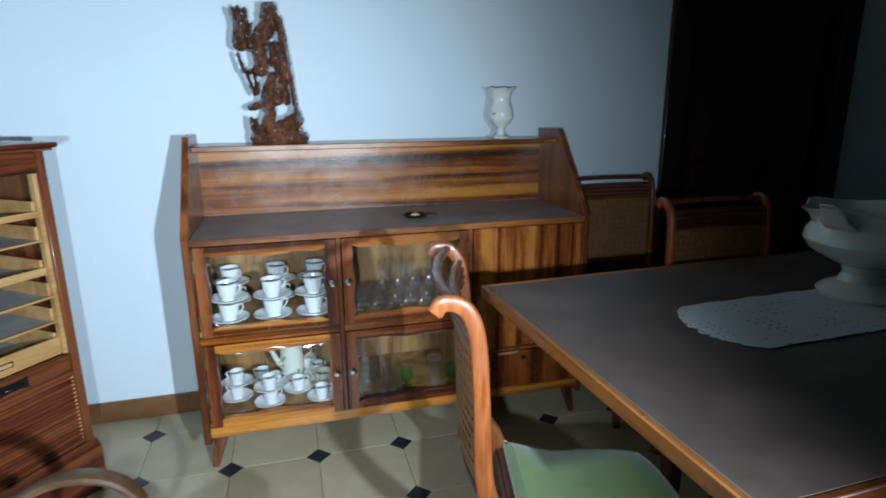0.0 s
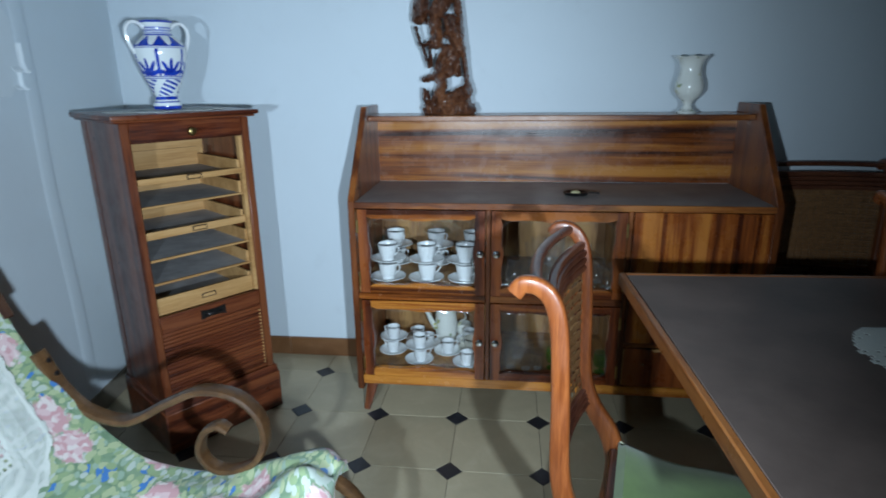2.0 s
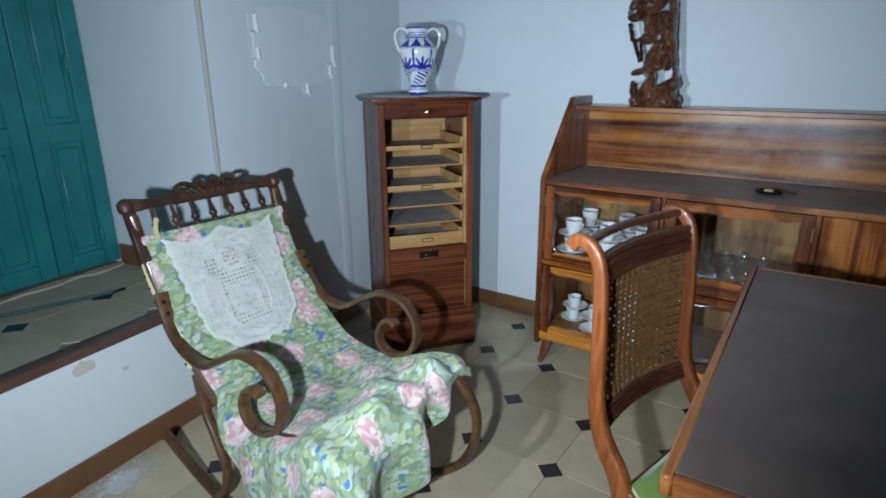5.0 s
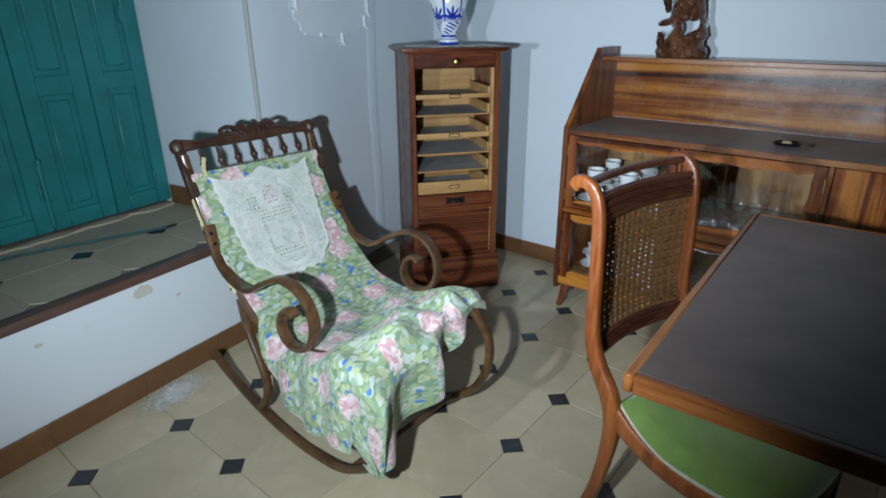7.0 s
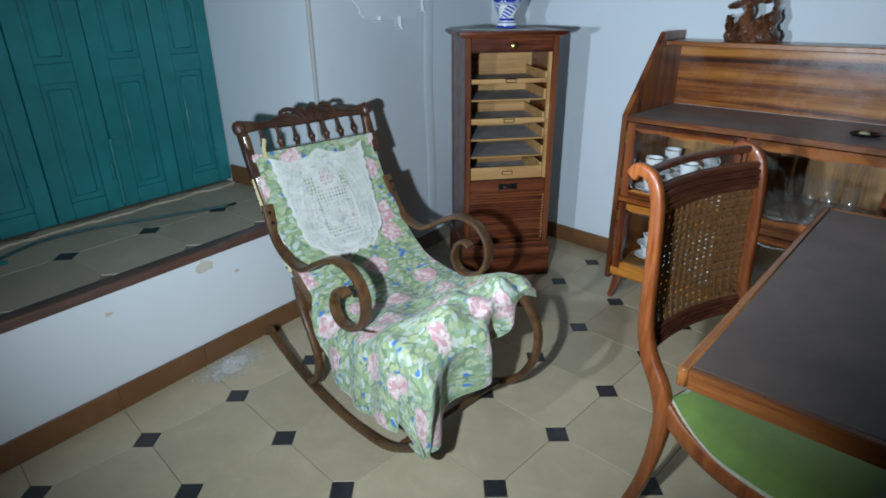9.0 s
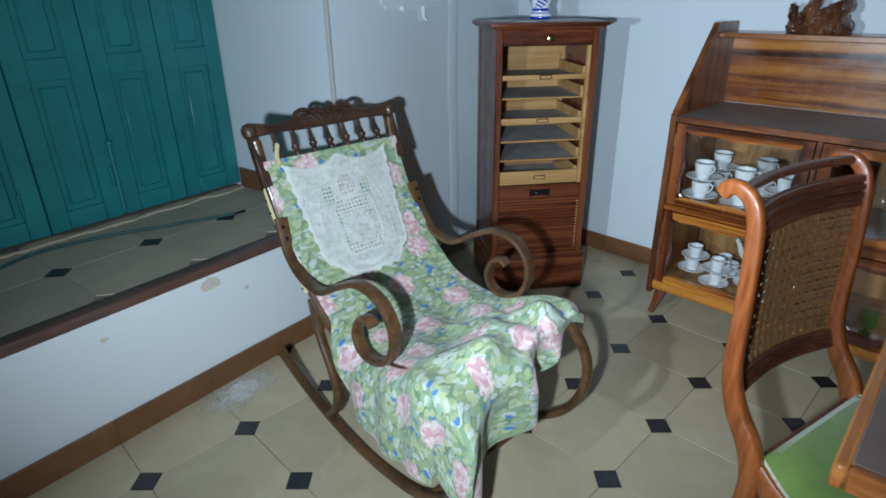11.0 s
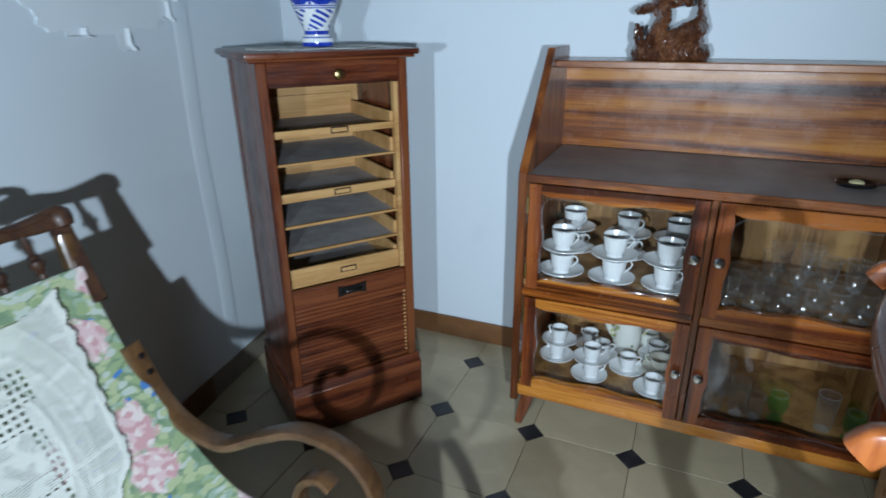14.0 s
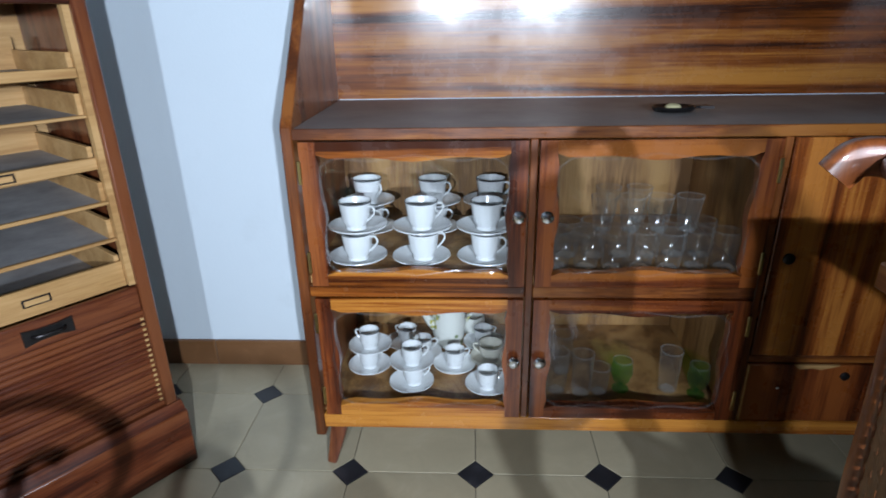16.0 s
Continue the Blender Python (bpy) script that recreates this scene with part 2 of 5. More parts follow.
def net_cloth():
    """Fine crochet net: threads crossing every three millimetres with gaps between."""
    m, nt, b = nodes_of("crochet_net")
    sp = nt.nodes.new("ShaderNodeSeparateXYZ")
    nt.links.new(coords(nt), sp.inputs[0])

    def gap(out, pitch, part_open):
        return maths(nt, "LESS_THAN", maths(nt, "FRACT", maths(nt, "MULTIPLY_ADD", out, 1 / pitch, 100.0)), part_open)
    hole = maths(nt, "MULTIPLY", gap(sp.outputs[1], 0.0034, 0.54), gap(sp.outputs[2], 0.0031, 0.54))
    b.inputs["Base Color"].default_value = (0.66, 0.68, 0.63, 1)
    b.inputs["Roughness"].default_value = 0.9
    nt.links.new(maths(nt, "SUBTRACT", 1.0, hole), b.inputs["Alpha"])
    bump(nt, b, noise_of(nt, coords(nt), 500, 3, 0.6), 0.3, 0.001)
    return m


M["net"] = net_cloth()
M["lining"] = plain("yellow_backing_cloth", (0.50, 0.44, 0.24), 0.9, 0, 0.15, 50)
M["dark_door"] = wood("dark_brown_door", (0.010, 0.004, 0.003), (0.018, 0.007, 0.005), (0.03, 0.012, 0.008), (20, 20, 1.5), 0.35, 0.2, 0.5)
M["nosing"] = wood("nosing_wood", (0.035, 0.010, 0.006), (0.07, 0.02, 0.01), (0.12, 0.04, 0.02), (20, 1.5, 20), 0.4, 0.2, 0.5, 0.15)


def teal_paint():
    m, nt, b = nodes_of("teal_gloss_paint")
    v = coords(nt)
    n = noise_of(nt, v, 5, 6, 0.65)
    s = noise_of(nt, coords(nt, (60, 60, 3)), 1, 4, 0.6)
    col = ramp(nt, n, [(0.3, (0.005, 0.125, 0.132)), (0.7, (0.012, 0.20, 0.205))])
    chip = noise_of(nt, v, 26, 8, 0.75)
    col = mixed(nt, ramp(nt, chip, [(0.70, (0, 0, 0)), (0.74, (1, 1, 1))]), col, (0.02, 0.10, 0.10))
    nt.links.new(col, b.inputs["Base Color"])
    b.inputs["Roughness"].default_value = 0.42
    bump(nt, b, s, 0.25, 0.002)
    return m


M["teal"] = teal_paint()
M["rod_paint"] = plain("worn_teal_iron", (0.025, 0.085, 0.085), 0.6, 0.3, 0.4, 60)


def floral():
    """Printed cotton: green leaves, pink blooms, a few blue ones, laid out in metres of cloth."""
    m, nt, b = nodes_of("floral_cotton")
    tc = nt.nodes.new("ShaderNodeTexCoord")
    uv = tc.outputs["UV"]
    warp = add(nt, "ShaderNodeTexNoise", Scale=14, Detail=2)
    nt.links.new(uv, warp.inputs["Vector"])
    vm = nt.nodes.new("ShaderNodeVectorMath")
    vm.operation = "MULTIPLY_ADD"
    vm.inputs[1].default_value = (0.05, 0.05, 0.0)
    nt.links.new(warp.outputs["Color"], vm.inputs[0])
    nt.links.new(uv, vm.inputs[2])
    v = vm.outputs[0]

    def cells(scale, feature="F1", rnd=1.0):
        n = add(nt, "ShaderNodeTexVoronoi", Scale=scale, Randomness=rnd)
        n.feature, n.voronoi_dimensions = feature, "2D"
        nt.links.new(v, n.inputs["Vector"])
        return n

    def leaves(turn, scale, reach, seed):
        """Pointed leaves scattered on the ground colour: mask, and two random numbers a leaf."""
        mp = nt.nodes.new("ShaderNodeMapping")
        mp.inputs["Rotation"].default_value = (0, 0, turn)
        mp.inputs["Location"].default_value = (seed, seed * 0.7, 0)
        mp.inputs["Scale"].default_value = (1.0, 1.75, 1.0)
        nt.links.new(v, mp.inputs["Vector"])
        n = add(nt, "ShaderNodeTexVoronoi", Scale=scale, Randomness=0.9)
        n.voronoi_dimensions = "2D"
        nt.links.new(mp.outputs[0], n.inputs["Vector"])
        sp = nt.nodes.new("ShaderNodeSeparateColor")
        nt.links.new(n.outputs["Color"], sp.inputs[0])
        lim = maths(nt, "MULTIPLY_ADD", sp.outputs[2], 0.12, reach)
        return maths(nt, "LESS_THAN", n.outputs["Distance"], lim), sp.outputs[0], sp.outputs[1]

    ground = ramp(nt, noise_of(nt, v, 25, 3, 0.6), [(0.4, (0.135, 0.215, 0.125)), (0.6, (0.20, 0.285, 0.17))])
    col = ground
    for turn, scale, reach, seed in ((0.5, 27, 0.31, 0.0), (2.1, 29, 0.30, 3.7), (-0.5, 31, 0.27, 7.1)):
        mask_l, ra, rb = leaves(turn, scale, reach, seed)
        tint = ramp(nt, ra, [(0.0, (0.25, 0.33, 0.17)), (0.30, (0.37, 0.42, 0.24)), (0.58, (0.43, 0.48, 0.42)), (0.80, (0.27, 0.36, 0.27))], "CONSTANT")
        tint = mixed(nt, ramp(nt, rb, [(0.0, (0, 0, 0)), (0.965, (1, 1, 1))], "CONSTANT"), tint, (0.05, 0.17, 0.42))
        col = mixed(nt, mask_l, col, tint)
    bloom = cells(7.4, "F1", 0.95)
    bd = maths(nt, "ADD", bloom.outputs["Distance"], maths(nt, "MULTIPLY", maths(nt, "SUBTRACT", noise_of(nt, v, 60, 4, 0.7), 0.5), 0.5))
    sep2 = nt.nodes.new("ShaderNodeSeparateColor")
    nt.links.new(bloom.outputs["Color"], sep2.inputs[0])
    petal = cells(95)
    sep3 = nt.nodes.new("ShaderNodeSeparateColor")
    nt.links.new(petal.outputs["Color"], sep3.inputs[0])
    pink = ramp(nt, sep3.outputs[0], [(0.0, (0.52, 0.29, 0.30)), (0.35, (0.61, 0.43, 0.43)), (0.7, (0.66, 0.56, 0.53))], "CONSTANT")
    mask = maths(nt, "MULTIPLY", ramp(nt, bd, [(0.27, (1, 1, 1)), (0.32, (0, 0, 0))]), ramp(nt, sep2.outputs[0], [(0.0, (1, 1, 1)), (0.72, (0, 0, 0))], "CONSTANT"))
    col = mixed(nt, mask, col, pink)
    nt.links.new(col, b.inputs["Base Color"])
    b.inputs["Roughness"].default_value = 0.75
    b.inputs["Sheen Weight"].default_value = 0.15
    bump(nt, b, noise_of(nt, v, 60, 3, 0.6), 0.15, 0.002)
    return m


M["floral"] = floral()


def painted_vase():
    """White glaze with cobalt bands, leaves and scrolls round the axis."""
    m, nt, b = nodes_of("cobalt_painted_ceramic")
    tc = nt.nodes.new("ShaderNodeTexCoord")
    sp = nt.nodes.new("ShaderNodeSeparateXYZ")
    nt.links.new(tc.outputs["Object"], sp.inputs[0])
    z = sp.outputs[2]
    ang = maths(nt, "ARCTAN2", sp.outputs[1], sp.outputs[0])

    def window(lo, hi):
        return maths(nt, "MULTIPLY", maths(nt, "GREATER_THAN", z, lo), maths(nt, "LESS_THAN", z, hi))

    def stripes(n, slope, width):
        f = maths(nt, "ADD", maths(nt, "MULTIPLY", ang, n / 6.28318), maths(nt, "MULTIPLY", z, slope))
        return maths(nt, "LESS_THAN", maths(nt, "FRACT", maths(nt, "ADD", f, 50.0)), width)

    # leaf fans: angle from a fan's root in each of eight sectors
    sec = maths(nt, "SUBTRACT", maths(nt, "FRACT", maths(nt, "ADD", maths(nt, "MULTIPLY", ang, 6 / 6.28318), 50.0)), 0.5)
    rise = maths(nt, "SUBTRACT", z, 0.108)
    fan = maths(nt, "ARCTAN2", maths(nt, "MULTIPLY", sec, 0.085), rise)
    dist = maths(nt, "SQRT", maths(nt, "ADD", maths(nt, "POWER", maths(nt, "MULTIPLY", sec, 0.085), 2.0), maths(nt, "POWER", rise, 2.0)))
    lobes = maths(nt, "MULTIPLY_ADD", maths(nt, "COSINE", maths(nt, "MULTIPLY", fan, 11.0)), 0.016, 0.042)
    leaf = maths(nt, "MULTIPLY", maths(nt, "LESS_THAN", dist, lobes), window(0.11, 0.195))
    rim = maths(nt, "MULTIPLY", maths(nt, "GREATER_THAN", maths(nt, "ABSOLUTE", sec), 0.44), window(0.11, 0.195))
    swirl = maths(nt, "MULTIPLY", stripes(9, 62.0, 0.5), window(0.045, 0.098))
    swirl = maths(nt, "MULTIPLY", swirl, maths(nt, "GREATER_THAN", maths(nt, "SINE", maths(nt, "MULTIPLY_ADD", ang, 4.0, maths(nt, "MULTIPLY", z, -60.0))), -0.55))
    neck = maths(nt, "MULTIPLY", maths(nt, "ABSOLUTE", maths(nt, "SUBTRACT", stripes(14, 60.0, 0.5), stripes(14, -60.0, 0.5))), window(0.245, 0.266))
    should = maths(nt, "MULTIPLY", maths(nt, "GREATER_THAN", maths(nt, "SINE", maths(nt, "MULTIPLY", ang, 9.0)), maths(nt, "MULTIPLY", maths(nt, "SUBTRACT", z, 0.222), 60.0)), window(0.207, 0.236))
    total = leaf
    for k in (rim, swirl, neck, should, window(-1, 0.011), window(0.022, 0.0255), window(0.031, 0.042), window(0.1, 0.103), window(0.106, 0.109),
              window(0.198, 0.2005), window(0.203, 0.207), window(0.238, 0.243), window(0.279, 1.0)):
        total = maths(nt, "MAXIMUM", total, k)
    tone = noise_of(nt, tc.outputs["Object"], 60, 3, 0.6)
    blue = ramp(nt, tone, [(0.3, (0.004, 0.012, 0.22)), (0.7, (0.02, 0.07, 0.50))])
    col = mixed(nt, total, (0.72, 0.76, 0.77), blue)
    nt.links.new(col, b.inputs["Base Color"])
    b.inputs["Roughness"].default_value = 0.14
    b.inputs["Coat Weight"].default_value = 0.4
    return m


M["vase"] = painted_vase()


def flowered_china():
    m, nt, b = nodes_of("flowered_china")
    n = noise_of(nt, coords(nt), 38, 3, 0.6)
    h = noise_of(nt, coords(nt), 16, 2, 0.5)
    tint = ramp(nt, noise_of(nt, coords(nt), 70, 2), [(0.45, (0.45, 0.42, 0.08)), (0.55, (0.22, 0.28, 0.14))])
    mask = maths(nt, "MULTIPLY", ramp(nt, n, [(0.56, (0, 0, 0)), (0.62, (1, 1, 1))]), ramp(nt, h, [(0.5, (0, 0, 0)), (0.55, (1, 1, 1))]))
    nt.links.new(mixed(nt, mask, (0.70, 0.71, 0.66), tint), b.inputs["Base Color"])
    b.inputs["Roughness"].default_value = 0.16
    return m


M["flowered"] = flowered_china()


# ---------------------------------------------------------------- mesh helpers
def box(bm, x0, x1, y0, y1, z0, z1, bevel=0.0, seg=1):
    r = bmesh.ops.create_cube(bm, size=1)
    vs = r["verts"]
    bmesh.ops.scale(bm, vec=(x1 - x0, y1 - y0, z1 - z0), verts=vs)
    bmesh.ops.translate(bm, vec=((x0 + x1) / 2, (y0 + y1) / 2, (z0 + z1) / 2), verts=vs)
    if bevel:
        es = list({e for v in vs for e in v.link_edges})
        bmesh.ops.bevel(bm, geom=es, offset=bevel, segments=seg, affect="EDGES", profile=0.6)
    return bm


def boxed(x0, x1, y0, y1, z0, z1, bevel=0.0, seg=1):
    return box(bmesh.new(), x0, x1, y0, y1, z0, z1, bevel, seg)


def lathe(profile, seg=28, bm=None, at=(0, 0, 0), wobble=None, caps=True):
    """Turns (radius, height) pairs round z. wobble(angle, k) scales the radius."""
    bm = bm or bmesh.new()
    rings = []
    for k, (r, z) in enumerate(profile):
        ring = []
        for s in range(seg):
            a = 2 * math.pi * s / seg
            q, dz = (wobble(a, k) if wobble else (1, 0))
            ring.append(bm.verts.new((at[0] + r * q * math.cos(a), at[1] + r * q * math.sin(a), at[2] + z + dz)))
        rings.append(ring)
    for a, b in zip(rings, rings[1:]):
        for s in range(seg):
            bm.faces.new((a[s], a[(s + 1) % seg], b[(s + 1) % seg], b[s]))
    for ring, rev in ((rings[0], True), (rings[-1], False)) if caps else ():
        bm.faces.new(ring[::-1] if rev else ring)
    return bm


def spline(pts, n=8):
    """Catmull-Rom curve through the points."""
    p = [Vector(q) for q in pts]
    p = [2 * p[0] - p[1], *p, 2 * p[-1] - p[-2]]
    out = []
    for a, b, c, d in zip(p, p[1:], p[2:], p[3:]):
        for k in range(n):
            t = k / n
            out.append(0.5 * ((2 * b) + (c - a) * t + (2 * a - 5 * b + 4 * c - d) * t * t + (3 * b - a - 3 * c + d) * t ** 3))
    out.append(p[-2])
    return out


def sweep(path, wide, thick, side, bm=None, taper=None, round_seg=10, power=3.0):
    """Sweeps a rounded section along a path; side: the direction of its width."""
    bm = bm or bmesh.new()
    side = Vector(side).normalized()
    rings = []
    n = len(path)
    for k, p in enumerate(path):
        t = (path[min(k + 1, n - 1)] - path[max(k - 1, 0)]).normalized()
        nn = t.cross(side).normalized()
        sd = nn.cross(t).normalized()
        f = taper(k / (n - 1)) if taper else 1.0
        ring = []
        for s in range(round_seg):
            a = 2 * math.pi * s / round_seg
            c, q = math.cos(a), math.sin(a)
            c = math.copysign(abs(c) ** (2 / power), c)
            q = math.copysign(abs(q) ** (2 / power), q)
            ring.append(bm.verts.new(p + sd * (c * wide / 2 * f) + nn * (q * thick / 2 * f)))
        rings.append(ring)
    for a, b in zip(rings, rings[1:]):
        for s in range(round_seg):
            bm.faces.new((a[s], a[(s + 1) % round_seg], b[(s + 1) % round_seg], b[s]))
    bm.faces.new(rings[0][::-1])
    bm.faces.new(rings[-1])
    return bm


def prism(poly, axis, lo, hi, bm=None, bevel=0.0):
    """Extrudes a 2D outline along an axis (0: outline in y z, 1: in x z, 2: in x y)."""
    bm = bm or bmesh.new()

    def at(p, h):
        return {0: (h, p[0], p[1]), 1: (p[0], h, p[1]), 2: (p[0], p[1], h)}[axis]
    a = [bm.verts.new(at(p, lo)) for p in poly]
    b = [bm.verts.new(at(p, hi)) for p in poly]
    fs = [bm.faces.new(a[::-1]), bm.faces.new(b)]
    n = len(poly)
    for k in range(n):
        fs.append(bm.faces.new((a[k], a[(k + 1) % n], b[(k + 1) % n], b[k])))
    bmesh.ops.recalc_face_normals(bm, faces=fs)
    if bevel:
        bmesh.ops.bevel(bm, geom=list({e for f in fs[:2] for e in f.edges}), offset=bevel, segments=1, affect="EDGES")
    return bm


def mesh_of(name, bm, material, smooth=True):
    bmesh.ops.recalc_face_normals(bm, faces=bm.faces)
    me = bpy.data.meshes.new(name)
    bm.to_mesh(me)
    bm.free()
    me.materials.append(material)
    if smooth:
        me.shade_smooth()
        me.set_sharp_from_angle(angle=radians(38))
    return me


def part(name, bm, material, parent, label="", smooth=True):
    ob = new(name, mesh_of(name, bm, material, smooth))
    ob.parent = parent
    return tagged(ob, label)


def thing(name, label, category, m=None, group=""):
    ob = new(name)
    ob.empty_display_size = 0.1
    if m is not None:
        ob.matrix_basis = m
    return tagged(ob, label, category, group)


def single(name, bm, material, label, category, m=None, group="", smooth=True):
    ob = new(name, mesh_of(name, bm, material, smooth))
    if m is not None:
        ob.matrix_basis = m
    return tagged(ob, label, category, group)


def structure(name, bm, material, label="", m=None, smooth=False):
    ob = new(name, mesh_of(name, bm, material, smooth))
    if m is not None:
        ob.matrix_basis = m
    return tagged(ob, label, "", "", "structure")


def piece(name, me, parent, m):
    ob = new(name, me)
    ob.parent = parent
    ob.matrix_basis = m
    return ob


# ---------------------------------------------------------------- the room
P = 0.315                       # pitch of the floor tiles
NORTH = 0.485                   # wall behind the sideboard
EAST, SOUTH, HIGH = 4.9, -5.2, 3.2
W = pose(-0.69, -0.875, 0, 0, 0, 8.31)   # west wall: local y runs north along it, local x into the room
STEP, DEEP = 0.462, 0.695       # height of the raised sill, depth of the recess

floor = structure("floor", boxed(-2.6, EAST + 0.2, SOUTH - 0.2, NORTH + 0.25, -0.12, -0.004), M["grout"], "tiled floor bed")
# assumed ceiling, never in view, kept grey so that less light bounces
structure("ceiling", boxed(-2.6, EAST + 0.2, SOUTH - 0.2, NORTH + 0.25, HIGH, HIGH + 0.15), M["unseen_wall"], "unseen ceiling, grey to cut bounced light")

# north wall with the dark door's opening
DX0, DX1, DTOP = 2.38, 3.42, 2.1
wn = bmesh.new()
box(wn, -1.4, DX0, NORTH, NORTH + 0.2, 0, HIGH)
box(wn, DX1, EAST + 0.2, NORTH, NORTH + 0.2, 0, HIGH)
box(wn, DX0, DX1, NORTH, NORTH + 0.2, DTOP, HIGH)
structure("wall_north", wn, M["wall"], "cool white painted plaster wall")
# unseen east and south walls, added to close the room with little bounce
structure("wall_east", boxed(EAST, EAST + 0.2, SOUTH, NORTH, 0, HIGH), M["unseen_wall"], "unseen wall, grey to cut bounced light")
structure("wall_south", boxed(-2.6, EAST + 0.2, SOUTH - 0.2, SOUTH, 0, HIGH), M["unseen_wall"], "unseen wall, grey to cut bounced light")

# west wall, its recess with raised floor, and the reveal
structure("wall_west", boxed(-DEEP - 0.2, 0, 0, 1.42, 0, HIGH), M["wall"], "white plaster wall with peeling paint", W)
structure("wall_recess_back", boxed(-DEEP - 0.25, -DEEP - 0.06, -2.75, 0, STEP, HIGH), M["niche"], "", W)
# unseen end of the west wall, in the same bounce-cutting grey
structure("wall_southwest", boxed(-DEEP - 0.2, 0, -4.9, -2.75, 0, HIGH), M["unseen_wall"], "", W)
structure("step_riser", boxed(-DEEP - 0.2, 0, -2.75, 0, 0, STEP - 0.03), M["niche"], "white plastered riser of the raised sill", W)


def rough_patch(name, w, h, seed, mat, edge=0.35, thick=0.003):
    """An uneven flake of plaster or paint, in local y z."""
    rnd = random.Random(seed)
    poly = []
    for k in range(26):
        a = 2 * math.pi * k / 26
        r = 1 + edge * (rnd.random() - 0.5) + 0.12 * math.sin(3 * a + seed)
        poly.append((w / 2 * r * math.cos(a), h / 2 * r * math.sin(a)))
    return prism(poly, 0, -0.004, thick)


wear = [("plaster_patch", 0.075, 0.045, 3, "patch", -0.63, 0.398), ("plaster_patch", 0.02, 0.012, 5, "patch", -0.5, 0.33),
        ("plaster_patch", 0.025, 0.014, 8, "patch", -0.99, 0.36), ("plaster_patch", 0.03, 0.02, 11, "patch", -0.25, 0.27)]
for nm, w_, h_, sd, mt, s_, z_ in wear:
    structure(nm, rough_patch(nm, w_, h_, sd, M[mt]), M[mt], "bare plaster where the paint has flaked", W @ pose(0, s_, z_))

# paint peeling off the west wall in thick curled sheets
def peel(w, h, seed, curl=0.03):
    rnd = random.Random(seed)
    bm = bmesh.new()
    nx, nz = 14, 10
    g = {}
    for i in range(nx + 1):
        for k in range(nz + 1):
            u, v = i / nx, k / nz
            jag = 0.10 * noise.noise(Vector((u * 6, v * 6, seed)))
            y = (u - 0.5) * w + jag * w * (0.3 if 0 < i < nx else 1)
            z = (v - 0.5) * h + 0.9 * jag * h * (0.3 if 0 < k < nz else 1)
            off = 0.003 + curl * max(0, 0.25 - v) ** 1.5 * 4 * (0.5 + rnd.random() * 0.5) + curl * max(0, u - 0.8) ** 1.5 * 4
            g[i, k] = bm.verts.new((off, y, z))
    for i in range(nx):
        for k in range(nz):
            bm.faces.new((g[i, k], g[i + 1, k], g[i + 1, k + 1], g[i, k + 1]))
    bm.normal_update()
    bmesh.ops.solidify(bm, geom=bm.faces[:], thickness=0.0015)
    return bm


# edge of the lost paint layer: a thin ragged sheet still on the wall, with curled flakes along it
ragged = []
for k in range(90):
    a = 2 * math.pi * k / 90
    r_ = 1 + 0.10 * noise.noise(Vector((math.cos(a) * 2.2, math.sin(a) * 2.2, 4))) + 0.07 * noise.noise(Vector((math.cos(a) * 9, math.sin(a) * 9, 1)))
    c_, q_ = math.cos(a), math.sin(a)
    ragged.append((0.24 * r_ * math.copysign(abs(c_) ** 0.6, c_), 0.16 * r_ * math.copysign(abs(q_) ** 0.6, q_)))
structure("paint_layer", prism(ragged, 0, -0.002, 0.005), M["old_paint"], "ragged layer of old paint", W @ pose(0, 0.49, 1.39))
for w_, h_, s_, z_, sd in ((0.035, 0.07, 0.245, 1.475, 2), (0.03, 0.05, 0.245, 1.36, 3), (0.05, 0.09, 0.715, 1.36, 4), (0.03, 0.06, 0.70, 1.29, 5), (0.03, 0.055, 0.53, 1.215, 6), (0.05, 0.02, 0.38, 1.235, 7)):
    structure("paint_flake", peel(w_ * 1.05, h_ * 1.0, sd, 0.035), M["flake"], "sheet of white paint peeling off the wall", W @ pose(0.001, s_, z_), True)
# worn corner bead and a faint plaster band
structure("corner_bead", sweep(spline([(-0.003, 0.002, z) for z in (STEP, 0.9, 1.4, 2.0, HIGH)], 4), 0.020, 0.014, (0, 1, 0)), M["dirty"], "worn grey plaster corner bead", W, True)
structure("plaster_band", sweep(spline([(-0.002, 0.775 + 0.010 * math.sin(z * 5), z) for z in (0.1, 0.5, 0.9, 1.3, 1.9, HIGH)], 4), 0.085, 0.010, (0, 1, 0), None, None, 12, 2.0), M["wall"], "shallow plaster band", W, True)

# nosing board along the raised sill, floor baseboards of brown tile
structure("sill_nosing", boxed(-0.045, 0.014, -2.75, -0.004, STEP - 0.029, STEP + 0.006, 0.006, 2), M["nosing"], "dark wooden nosing board", W, True)
sill = structure("sill_floor", boxed(-DEEP - 0.1, -0.047, -2.75, 0, STEP - 0.03, STEP - 0.004), M["grout"], "tiled floor of the raised sill", W)

base_me = mesh_of("skirting_tile", boxed(0, 0.0125, -0.164, 0.164, 0, 0.090, 0.002), M["skirting"], False)
bw = structure("baseboard_west", boxed(0, 0.009, -2.75, 1.36, 0.001, 0.087), M["grout"], "brown tile skirting", W)
for k in range(-8, 4):
    piece("skirting_tile", base_me, bw, pose(0.001, -0.70 + 0.33 * k + 0.165, 0))
bn = structure("baseboard_north", boxed(-0.9, DX0 - 0.09, NORTH - 0.009, NORTH, 0.001, 0.087), M["grout"], "brown tile skirting")
